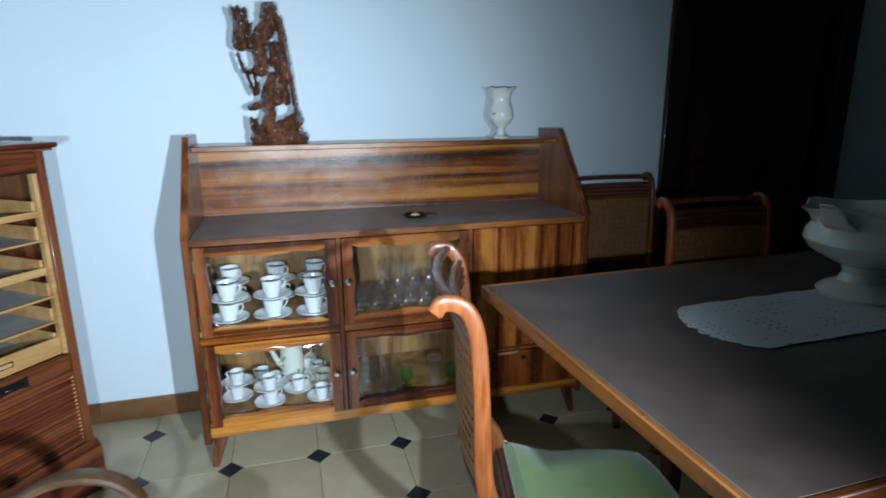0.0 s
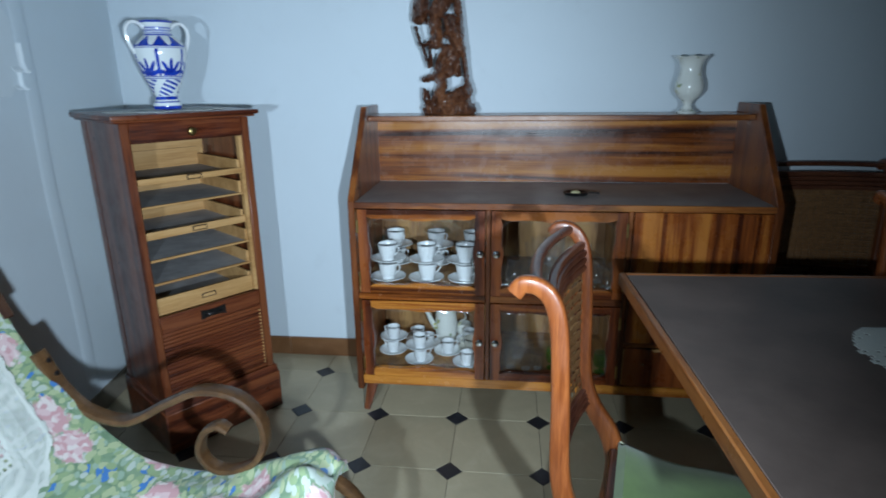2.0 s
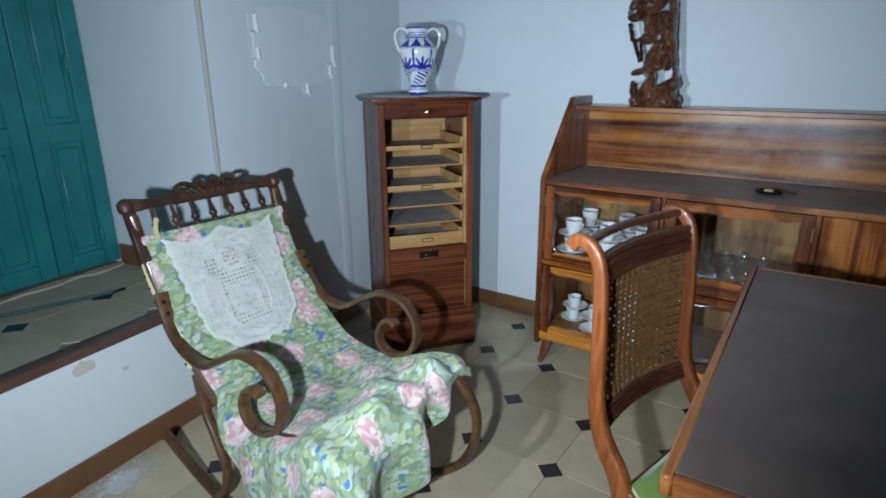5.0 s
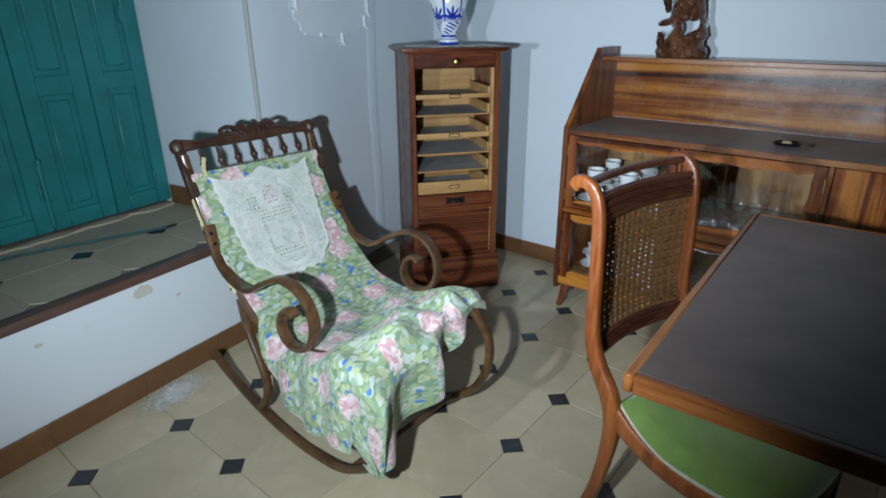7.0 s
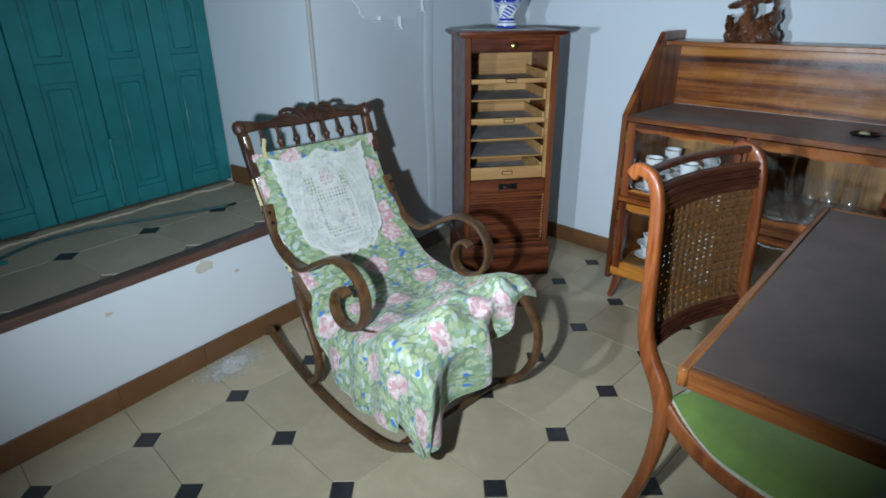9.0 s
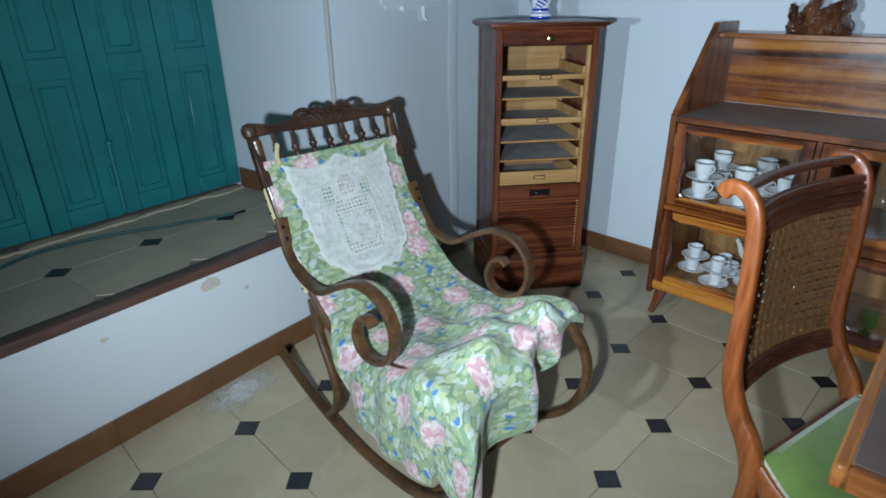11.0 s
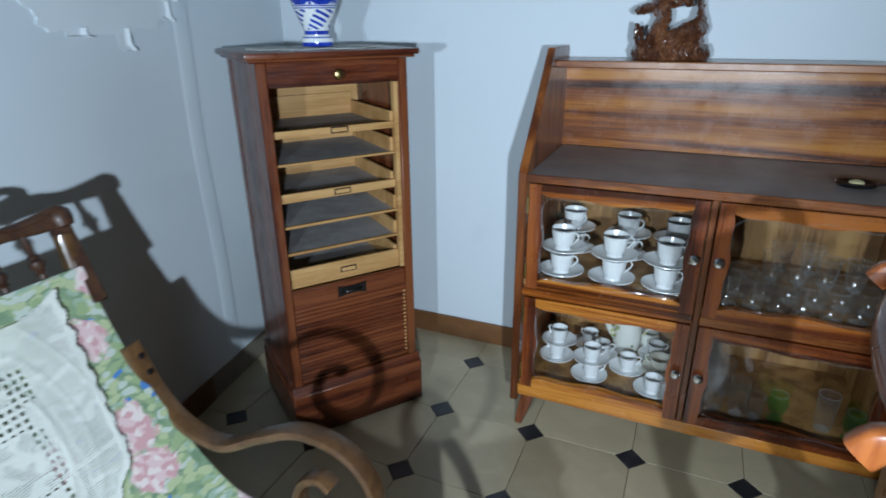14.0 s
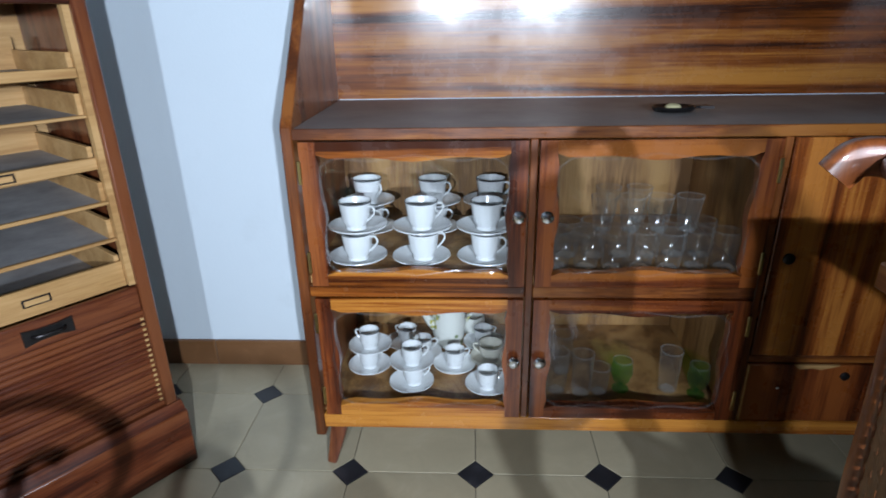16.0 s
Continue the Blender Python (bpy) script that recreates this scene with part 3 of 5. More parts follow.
for k in range(10):
    piece("skirting_tile", base_me, bn, pose(-0.88 + 0.165 + 0.33 * k, NORTH - 0.001, 0, 0, 0, -90))
bs = structure("baseboard_recess", boxed(-DEEP + 0.004, -0.05, -0.009, 0, STEP - 0.002, STEP + 0.087), M["grout"], "brown tile skirting on the sill", W)
for k in range(2):
    piece("skirting_tile", base_me, bs, pose(-DEEP + 0.008 + 0.164 + 0.33 * k, -0.001, STEP, 0, 0, -90) @ Matrix.Diagonal((1, 0.97, 1, 1)))


# teal panelled double door in the recess
def leaf(width, tall, parent, y0):
    """One narrow panelled leaf; local y along the door, x towards the room."""
    stile, rails = 0.07, [0, 0.07, 0.545, 0.62, 1.30, 1.375, tall - 0.07, tall]
    lf = new("door_leaf")
    lf.parent = parent
    lf.matrix_basis = pose(0, y0, 0)
    part("stile", boxed(-0.035, 0, 0.002, stile, 0, tall, 0.003), M["teal"], lf)
    part("stile", boxed(-0.035, 0, width - stile, width - 0.002, 0, tall, 0.003), M["teal"], lf)
    for a, b in zip(rails[::2], rails[1::2]):
        part("rail", boxed(-0.035, -0.0008, stile, width - stile, a, b, 0.003), M["teal"], lf)
    for a, b in zip(rails[1:-1:2], rails[2::2]):
        bm = boxed(-0.030, -0.014, stile, width - stile, a, b)
        box(bm, -0.02, -0.006, stile + 0.022, width - stile - 0.022, a + 0.022, b - 0.022, 0.006)
        part("panel", bm, M["teal"], lf)
    return lf


door_t = tagged(new("door_1"), "teal painted panelled wooden folding door, closed", "door", "", "structure")
door_t.matrix_basis = W @ pose(-DEEP + 0.0, 0, STEP + 0.015)
for k in range(9):
    leaf(0.2745, 2.15, door_t, -0.005 - 0.2745 * (k + 1))
for y_, z_ in ((-0.575, 0.16), (-0.90, 0.13), (-0.075, 0.12), (-0.088, 0.84)):
    part("hinge", boxed(-0.002, 0.012, y_ - 0.006, y_ + 0.006, z_ - 0.03, z_ + 0.05, 0.003), M["teal"], door_t)
part("bolt", sweep([Vector((0.012, -0.56, z)) for z in (0.02, 0.1, 0.2, 0.3)], 0.014, 0.014, (0, 1, 0)), M["teal"], door_t, "teal painted shoot bolt")
part("bolt_knob", lathe([(0.004, 0), (0.012, 0.004), (0.012, 0.014), (0.004, 0.02)], 10, None, (0.016, -0.56, 0.29)), M["teal"], door_t)
# broken lime edge below the door
for k in range(9):
    rnd = random.Random(40 + k)
    structure("plaster_rubble", rough_patch("r", 0.24, 0.05, 60 + k, None, 0.5, 0.012), M["bare"], "crumbled plaster below the door",
              W @ pose(-DEEP + 0.03 + 0.01 * rnd.random(), -0.13 - 0.24 * k, STEP + 0.004) @ pose(0, 0, 0, 0, 90, 0))
# thin iron rod lying on the sill
rod = thing("iron_rod", "thin teal-painted iron rod with a hooked end lying on the sill", "rod", W @ pose(0, 0, STEP + 0.006))
part("shaft", sweep(spline([(-0.354, -0.277, 0), (-0.45, -0.5, 0), (-0.56, -0.76, 0), (-0.58, -0.95, 0), (-0.51, -1.12, 0)], 6), 0.012, 0.012, (1, 0, 0), None, None, 6, 2.0), M["rod_paint"], rod)
part("hook", sweep(spline([(-0.354, -0.277, 0), (-0.340, -0.245, 0.005), (-0.325, -0.255, 0.01), (-0.33, -0.28, 0.01)], 6), 0.011, 0.011, (0, 0, 1), None, None, 6, 2.0), M["iron"], rod)
for k, (s_, n_) in enumerate(((-1.16, -0.46), (-1.22, -0.41))):
    single("bar_end", sweep(spline([(0, -0.05, 0), (0.015, 0, 0.006), (0, 0.06, 0)], 5), 0.03, 0.014, (1, 0, 0), None, None, 8, 2.0), M["teal"], "short teal iron strap lying on the sill", "iron strap",
           W @ pose(n_, s_, STEP + 0.009, 0, 0, 20 * k))

# dark panelled door in the north wall
door_d = tagged(new("door_2"), "tall dark brown wooden panelled door, closed", "door", "", "structure")
door_d.matrix_basis = pose(DX0, NORTH, 0)
dw = DX1 - DX0
for a, b, c, d in ((0.0, 0.08, 0, DTOP), (dw - 0.08, dw, 0, DTOP), (0.0, dw, DTOP - 0.08, DTOP)):
    part("door_frame", boxed(a - 0.03 * (a == 0.0) + 0.0, b + 0.03 * (b == dw), -0.025, 0.16, c, d + 0.03 * (d == DTOP and c > 0), 0.004), M["dark_door"], door_d)
part("door_slab", boxed(0.081, dw - 0.081, 0.03, 0.07, 0.01, DTOP - 0.081), M["dark_door"], door_d)
for a in (0.16, 0.56):
    for z0, z1 in ((0.15, 0.75), (0.86, 1.35), (1.45, 1.93)):
        part("panel", boxed(a, a + 0.32, 0.012, 0.032, z0, z1, 0.012, 2), M["dark_door"], door_d)
part("door_handle", sweep(spline([(0.125, 0.02, 0.98), (0.125, -0.03, 0.985), (0.13, -0.04, 1.0), (0.22, -0.04, 1.0)], 5), 0.016, 0.016, (0, 0, 1)), M["iron"], door_d)


# ---------------------------------------------------------------- sideboard
HX0, HX1, HF = 0.237, 1.722, 0.010       # ends and front plane
HB = NORTH - 0.014                       # back
DESK, HTOP = 0.858, 1.176


def waved(a, b, base, amp, n=20, phase=0.0):
    """Scalloped edge from a to b: pairs along, offset."""
    out = []
    for k in range(n + 1):
        t = k / n
        s = 2 * t - 1
        dip = amp * (math.cos(2.2 * math.pi * s) * 0.55 + 0.45 * math.cos(math.pi * s))
        corner = amp * 2.6 * max(0, abs(s) - 0.86) / 0.14
        out.append((a + (b - a) * t, base + dip - corner * 0.55))
    return out


side_board = thing("sideboard", "varnished striped-veneer wooden sideboard with glazed doors against the wall", "sideboard", pose(0, 0, 0))
prof = [(HF, 0.105), (HF, DESK), (0.272, HTOP), (HB, HTOP), (HB, 0.105)]
for a in (HX0, HX1 - 0.024):
    part("side_panel", prism(prof, 0, a, a + 0.024, None, 0.0025), M["sapele_side"], side_board)
part("desk_top", boxed(HX0 + 0.024, HX1 - 0.024, HF + 0.004, HB - 0.02, DESK - 0.020, DESK - 0.002, 0.002), M["desk"], side_board, "dusty grey laminate desk top")
part("desk_edge", boxed(HX0 + 0.024, HX1 - 0.024, HF - 0.002, HF + 0.004, DESK - 0.024, DESK - 0.001, 0.0015), M["sapele_edge"], side_board)
part("top_shelf", boxed(HX0 + 0.024, HX1 - 0.024, 0.283, HB - 0.012, 1.119, 1.140, 0.003), M["sapele_edge"], side_board)
part("back_panel", boxed(HX0 + 0.024, HX1 - 0.024, HB - 0.020, HB - 0.012, DESK, 1.119), M["sapele_back"], side_board, "glossy striped veneer back")
part("lower_back", boxed(HX0 + 0.024, HX1 - 0.024, HB - 0.014, HB - 0.006, 0.13, DESK - 0.022), M["inside"], side_board)
part("bottom_board", boxed(HX0 + 0.024, HX1 - 0.024, HF + 0.022, HB - 0.016, 0.150, 0.170), M["inside"], side_board)
part("middle_shelf", boxed(HX0 + 0.024, 1.222, HF + 0.022, HB - 0.016, 0.508, 0.528), M["inside"], side_board)
part("partition", boxed(0.736, 0.752, HF + 0.022, HB - 0.016, 0.171, DESK - 0.022), M["inside"], side_board)
part("partition", boxed(1.224, 1.240, HF + 0.022, HB - 0.016, 0.171, DESK - 0.022), M["inside"], side_board)
part("bottom_rail", boxed(HX0 + 0.024, HX1 - 0.024, HF + 0.001, HF + 0.021, 0.128, 0.166, 0.002), M["sapele"], side_board)
part("middle_rail", boxed(HX0 + 0.024, 0.7355, HF + 0.002, HF + 0.021, 0.484, 0.511, 0.002), M["sapele"], side_board)
part("middle_rail", boxed(0.7525, 1.2235, HF + 0.002, HF + 0.021, 0.484, 0.511, 0.002), M["sapele_edge"], side_board)
part("drawer_rail", boxed(1.2405, HX1 - 0.025, HF + 0.002, HF + 0.021, 0.326, 0.343, 0.002), M["sapele_edge"], side_board)
part("stile", boxed(0.736, 0.752, HF + 0.001, HF + 0.0215, 0.1665, DESK - 0.0245, 0.002), M["sapele_side"], side_board)
part("stile", boxed(1.224, 1.240, HF + 0.001, HF + 0.0215, 0.1665, DESK - 0.0245, 0.002), M["sapele_side"], side_board)


def glazed_door(x0, x1, z0, z1, knob_x, top="sapele"):
    d = new("glazed_door")
    d.parent = side_board
    y0, y1 = HF - 0.003, HF + 0.0185
    st = 0.036
    a, b = x0 + st, x1 - st
    # rails with scalloped inner edges
    up = waved(a, b, z1 - 0.036, -0.006)
    part("rail", prism([(a, z1 - 0.0015), *[(x, z) for x, z in up], (b, z1 - 0.0015)], 1, y0, y1), M[top], d)
    lo = waved(a, b, z0 + 0.036, 0.006)
    part("rail", prism([(a, z0 + 0.0015), *lo, (b, z0 + 0.0015)], 1, y0, y1), M[top], d)
    for base, out, sgn in ((a, x0 + 0.0015, 1), (b, x1 - 0.0015, -1)):
        w_ = waved(z0 + 0.030, z1 - 0.030, 0.0, 0.005)
        poly = [(out, z0 + 0.0015), (base, z0 + 0.0015)] + [(base + sgn * max(0.0, v + 0.004), z) for z, v in w_] + [(base, z1 - 0.0015), (out, z1 - 0.0015)]
        part("stile", prism(poly, 1, y0 - 0.0006, y1), M["sapele_dark"], d)
    g = part("pane", boxed(x0 + 0.02, x1 - 0.02, HF + 0.0205, HF + 0.0235, z0 + 0.018, z1 - 0.018), M["pane"], d, "clear glass pane", False)
    loop = []
    cx, cz, hx_, hz_ = (x0 + x1) / 2, (z0 + z1) / 2, (x1 - x0) / 2 - st + 0.001, (z1 - z0) / 2 - 0.034
    for k in range(96):
        q = 2 * math.pi * k / 96
        c_, s_ = math.cos(q), math.sin(q)
        e = 0.32
        px, pz = math.copysign(abs(c_) ** e, c_), math.copysign(abs(s_) ** e, s_)
        amp = 0.006 * math.cos(2.2 * math.pi * (px if abs(pz) > abs(px) else pz))
        loop.append(Vector((cx + px * (hx_ + (amp if abs(px) >= abs(pz) else 0)), y0 - 0.001, cz + pz * (hz_ + (amp if abs(pz) > abs(px) else 0)))))
    loop.append(loop[0].copy())
    bev = part("pane_bevel", sweep(loop, 0.003, 0.0045, (0, 1, 0), None, None, 6, 2.0), M["glass"], g, "bevelled scalloped glass edge")
    kb = lathe([(0.006, 0), (0.006, 0.008), (0.013, 0.011), (0.014, 0.017), (0.010, 0.022), (0.003, 0.0235)], 18)
    bmesh.ops.rotate(kb, matrix=Matrix.Rotation(radians(90), 3, "X"), verts=kb.verts)
    bmesh.ops.translate(kb, vec=(knob_x, y0, (z0 + z1) / 2 + 0.004), verts=kb.verts)
    part("knob", kb, M["chrome"], d, "round chrome knob")
    hx = x0 if knob_x > (x0 + x1) / 2 else x1
    for f in (0.18, 0.80):
        part("hinge", boxed(hx - 0.004, hx + 0.004, y0 - 0.004, y0 + 0.003, z0 + (z1 - z0) * f - 0.025, z0 + (z1 - z0) * f + 0.025, 0.0015), M["brass"], d)
    return d


glazed_door(0.270, 0.734, 0.512, 0.832, 0.716)
glazed_door(0.270, 0.734, 0.168, 0.483, 0.714)
glazed_door(0.754, 1.222, 0.512, 0.832, 0.773, "sapele_dark_x")
glazed_door(0.754, 1.222, 0.168, 0.483, 0.773, "sapele_dark_x")


def disc_y(x, y, z, r, d=0.004):
    bm = lathe([(r, 0), (r, d), (r * 0.7, d * 1.4)], 14)
    bmesh.ops.rotate(bm, matrix=Matrix.Rotation(radians(90), 3, "X"), verts=bm.verts)
    bmesh.ops.translate(bm, vec=(x, y, z), verts=bm.verts)
    return bm


flap = part("flap_door", boxed(1.242, HX1 - 0.026, HF - 0.002, HF + 0.018, 0.346, 0.832, 0.002), M["sapele_v"], side_board, "solid flap door with upright striped veneer")
part("lock", disc_y(1.276, HF - 0.002, 0.580, 0.012), M["iron"], flap)
drawer = part("drawer", boxed(1.242, HX1 - 0.026, HF - 0.002, HF + 0.018, 0.170, 0.322, 0.002), M["sapele_dark"], side_board, "drawer with chipped pale top edge")
part("lock", disc_y(1.455, HF - 0.002, 0.295, 0.010), M["iron"], drawer)
part("screw", disc_y(1.315, HF - 0.002, 0.262, 0.004, 0.002), M["chrome"], drawer)
part("chip", prism([(1.34, 0.323), (1.352, 0.312), (1.38, 0.316), (1.40, 0.311), (1.44, 0.323)], 1, HF - 0.0045, HF + 0.002), M["beech"], drawer, "splintered pale wood")
part("edge_strip", boxed(1.2415, 1.2445, HF - 0.004, HF + 0.002, 0.171, 0.32), M["beech"], drawer)
for lx, ly, dx in ((HX0 + 0.06, HF + 0.05, -0.035), (HX1 - 0.06, HF + 0.05, 0.035), (HX0 + 0.06, HB - 0.06, -0.035), (HX1 - 0.06, HB - 0.06, 0.035)):
    part("leg", sweep([Vector((lx, ly, 0.15)), Vector((lx + dx * 0.5, ly - 0.012, 0.075)), Vector((lx + dx, ly - 0.024 * (1 if ly < 0.2 else -1), 0.0))], 0.055, 0.04, (1, 0, 0), None, lambda t: 1 - 0.55 * t),
         M["oak_red_v"], side_board)


# china and glasses behind the panes
def handle(x, z0, z1, out, r, y=0.0):
    return sweep(spline([(x, y, z1), (x + out * 0.7, y, z1 + 0.003), (x + out, y, (z0 + z1) / 2 + 0.008), (x + out * 0.55, y, (z0 + z1) / 2 - 0.006), (x * 0.92, y, z0)], 4), r * 1.3, r, (0, 1, 0), None, None, 6, 2.0)


def cup(h, r0, r1, facets, name="cup", mat="china", label="white china cup with a dark rim line"):
    c = thing(name, label, "cup", None, "cups in the sideboard")
    wob = (lambda a, k: (1 + (0.03 * (1 if int(a / (2 * math.pi) * 40) % 4 else 0) if 2 < k < 6 else 0), 0)) if facets else None
    part("bowl", lathe([(r0 * 0.8, 0), (r0, 0), (r0, h * 0.07), (r0 * 0.92, h * 0.1), (r0 * 1.25, h * 0.35), (r0 + (r1 - r0) * 0.75, h * 0.75), (r1, h), (r1 * 0.95, h), (r1 * 0.75, h * 0.6), (r0 * 0.9, h * 0.2)], 40 if facets else 24, None, (0, 0, 0), wob), M[mat], c)
    part("rim_line", lathe([(r1 * 0.985, h * 0.955), (r1 * 1.015, h * 0.985), (r1 * 1.015, h * 0.997), (r1 * 0.96, h * 1.002), (r1 * 0.935, h * 0.96), (r1 * 0.985, h * 0.955)], 28, None, (0, 0, 0), None, False), M["band"], c)
    part("handle", handle(r1 * 0.82, h * 0.3, h * 0.82, 0.020, 0.0045), M[mat], c)
    return c


def saucer(r, mat="china"):
    return single("saucer", lathe([(r * 0.45, 0.0), (r * 0.5, 0.003), (r * 0.93, 0.013), (r, 0.016), (r * 0.99, 0.018), (r * 0.9, 0.0155), (r * 0.5, 0.007), (r * 0.42, 0.006)], 36), M[mat],
                  "white china saucer under a cup", "saucer", None, "saucers in the sideboard")


def stack(proto_cup, proto_saucer, x, y, z, layers, h, rnd, turn=None):
    for k in range(layers):
        for proto, dz in ((proto_saucer, 0.0), (proto_cup, 0.0075)):
            m = pose(x + rnd.uniform(-0.003, 0.003), y + rnd.uniform(-0.003, 0.003), z + dz, 0, 0, (rnd.uniform(-40, 25) if turn is None else turn))
            if "used" not in proto:
                proto.matrix_basis = m
                proto["used"] = 1
            else:
                c = copy_thing(proto, m)
        z += 0.0075 + h


rnd = random.Random(4)
big_cup, big_saucer = cup(0.066, 0.0245, 0.0375, True), saucer(0.068)
for y_, xs in ((0.118, (0.356, 0.505, 0.652)), (0.315, (0.350, 0.521, 0.668))):
    for x_ in xs:
        stack(big_cup, big_saucer, x_, y_, 0.5285, 2, 0.066, rnd)
small_cup, small_saucer = cup(0.052, 0.020, 0.027, False), saucer(0.058)
for x_, y_, n_, tn in ((0.345, 0.205, 2, 160), (0.468, 0.130, 2, 15), (0.575, 0.215, 1, 20), (0.662, 0.120, 1, 20), (0.432, 0.330, 1, 150), (0.480, 0.270, 1, 10), (0.656, 0.330, 1, 30)):
    stack(small_cup, small_saucer, x_, y_, 0.1705, n_, 0.052, rnd, tn)
cream = cup(0.045, 0.022, 0.034, False, "cup", "cream_china", "cream china cup with a thin rim line")
cream.matrix_basis = pose(0.672, 0.240, 0.1865, 0, 0, 170)
cs = saucer(0.055, "cream_china")
cs.matrix_basis = pose(0.672, 0.240, 0.1775)
cs["label"] = "cream china saucer under a cup"
cs2 = saucer(0.055, "cream_china")
cs2.matrix_basis = pose(0.672, 0.240, 0.1705)
cs2["label"] = "cream china saucer in a short pile"

jug = thing("coffee_pot", "white china coffee pot with small printed flowers", "coffee pot", pose(0.553, 0.345, 0.1705, 0, 0, 20))
part("pot", lathe([(0.034, 0), (0.042, 0.003), (0.040, 0.012), (0.046, 0.03), (0.050, 0.07), (0.046, 0.115), (0.043, 0.14), (0.045, 0.152), (0.040, 0.152), (0.038, 0.13), (0.04, 0.05), (0.03, 0.012)], 28), M["flowered"], jug)
part("spout", sweep(spline([(-0.042, 0, 0.06), (-0.062, 0, 0.09), (-0.078, 0, 0.13), (-0.092, 0, 0.150)], 4), 0.022, 0.022, (0, 1, 0), None, lambda t: 1.2 - 0.5 * t, 8, 2.0), M["flowered"], jug)
part("handle", handle(0.043, 0.04, 0.13, 0.045, 0.008), M["flowered"], jug)
bowl_s = single("sugar_bowl", lathe([(0.022, 0), (0.026, 0.003), (0.036, 0.03), (0.034, 0.05), (0.03, 0.06), (0.027, 0.06), (0.03, 0.03), (0.02, 0.006)], 24), M["flowered"], "small white china sugar bowl", "bowl", pose(0.625, 0.40, 0.1705))


def tumbler(h, r0, r1, mat="tumbler", name="tumbler", label="clear glass tumbler on the shelf", foot=False):
    if foot:
        pr = [(r1 * 0.8, 0), (r1 * 0.82, 0.003), (0.006, 0.008), (0.005, h * 0.22), (r0, h * 0.32), (r1 * 1.05, h * 0.6), (r1 * 0.88, h)]
    else:
        pr = [(r0 * 0.9, 0), (r0, 0.003), (r0 + (r1 - r0) * 0.5, h * 0.5), (r1, h)]
    bm = lathe(pr, 22)
    bmesh.ops.delete(bm, geom=[max(bm.faces, key=lambda f: f.calc_center_median().z)], context="FACES_ONLY")
    g = single(name, bm, M[mat], label, "glass", None, "glasses in the sideboard")
    top = pr[-1][0]
    part("rim", lathe([(top - 0.0012, h - 0.001), (top + 0.0008, h - 0.001), (top + 0.0010, h + 0.0008), (top - 0.0012, h + 0.0010), (top - 0.0012, h - 0.001)], 22, None, (0, 0, 0), None, False), M["glass_edge"], g, "glass rim with its bright highlight painted in")
    part("base", lathe([(r0 * 0.72, 0.0012), (r0 * 0.80, 0.0035), (r0 * 0.70, 0.0065), (r0 * 0.3, 0.0072)] if not foot else [(0.0035, 0.008), (0.0042, h * 0.15), (0.0035, h * 0.22)], 14), M["glass_edge"] if not foot else M[mat], g, "thick glass base" if not foot else "short glass stem")
    return g


t1 = tumbler(0.088, 0.026, 0.031)
t1.matrix_basis = pose(0.812, 0.085, 0.5285)
spots = [(0.875, 0.080), (0.935, 0.075), (0.995, 0.082), (1.055, 0.075), (1.118, 0.085), (1.178, 0.080), (0.843, 0.150), (0.905, 0.150), (0.968, 0.155), (1.03, 0.150), (1.093, 0.158), (1.15, 0.155)]
for x_, y_ in spots:
    copy_thing(t1, pose(x_, y_, 0.5285, 0, 0, 37 * x_))
g2 = tumbler(0.078, 0.018, 0.028, "tumbler", "brandy_glass", "clear round-bellied glass set on the tumblers", False)
first = True
for x_, y_ in ((0.905, 0.079), (0.965, 0.079), (1.025, 0.079), (1.087, 0.080), (0.93, 0.152), (1.00, 0.153)):
    m_ = pose(x_, y_, 0.6172, 0, 0, 0)
    if first:
        g2.matrix_basis, first = m_, False
    else:
        copy_thing(g2, m_)
g3 = tumbler(0.115, 0.022, 0.027, "tumbler", "tall_glass", "tall clear drinking glass")
g3.matrix_basis = pose(0.835, 0.115, 0.1705)
for x_, y_ in ((0.895, 0.105), (0.86, 0.20), (1.115, 0.125)):
    copy_thing(g3, pose(x_, y_, 0.1705))
g4 = tumbler(0.085, 0.020, 0.026, "goblet", "green_goblet", "green glass goblet on a short foot", True)
g4.matrix_basis = pose(0.998, 0.125, 0.1705)
copy_thing(g4, pose(1.180, 0.105, 0.1705))
g5 = tumbler(0.075, 0.020, 0.025, "tumbler", "shot_glass", "small clear glass on the shelf")
g5.matrix_basis = pose(0.94, 0.11, 0.1705)

# ---------------------------------------------------------------- tambour filing cabinet in the corner
# local x along the front, local y into the corner
CAB = pose(-0.240, -0.137, 0, 0, 0, 53.4)
cab = thing("filing_cabinet", "red-brown oak tambour filing cabinet with its shutter half down", "filing cabinet", CAB)
CD = 0.364
part("plinth", boxed(-0.226, 0.226, -0.018, CD, 0.0, 0.158, 0.004), M["oak_red"], cab)
part("plinth_moulding", prism([(-0.016, 0.158), (-0.004, 0.176), (0.0, 0.182), (CD, 0.182), (CD, 0.158)], 0, -0.222, 0.222), M["oak_red"], cab)
for sx in (-1, 1):
    a, b = sorted((sx * 0.212, sx * 0.196))
    part("side_panel", boxed(a, b, 0.028, CD, 0.182, 1.158), M["oak_red_v"], cab)
    part("side_stile", boxed(min(sx * 0.214, sx * 0.20), max(sx * 0.214, sx * 0.20), CD - 0.05, CD - 0.002, 0.183, 1.157, 0.002), M["oak_red_v"], cab)
    a, b = sorted((sx * 0.214, sx * 0.186))
    part("front_stile", boxed(a, b, 0.0, 0.028, 0.182, 1.158, 0.003), M["oak_red_v"], cab)
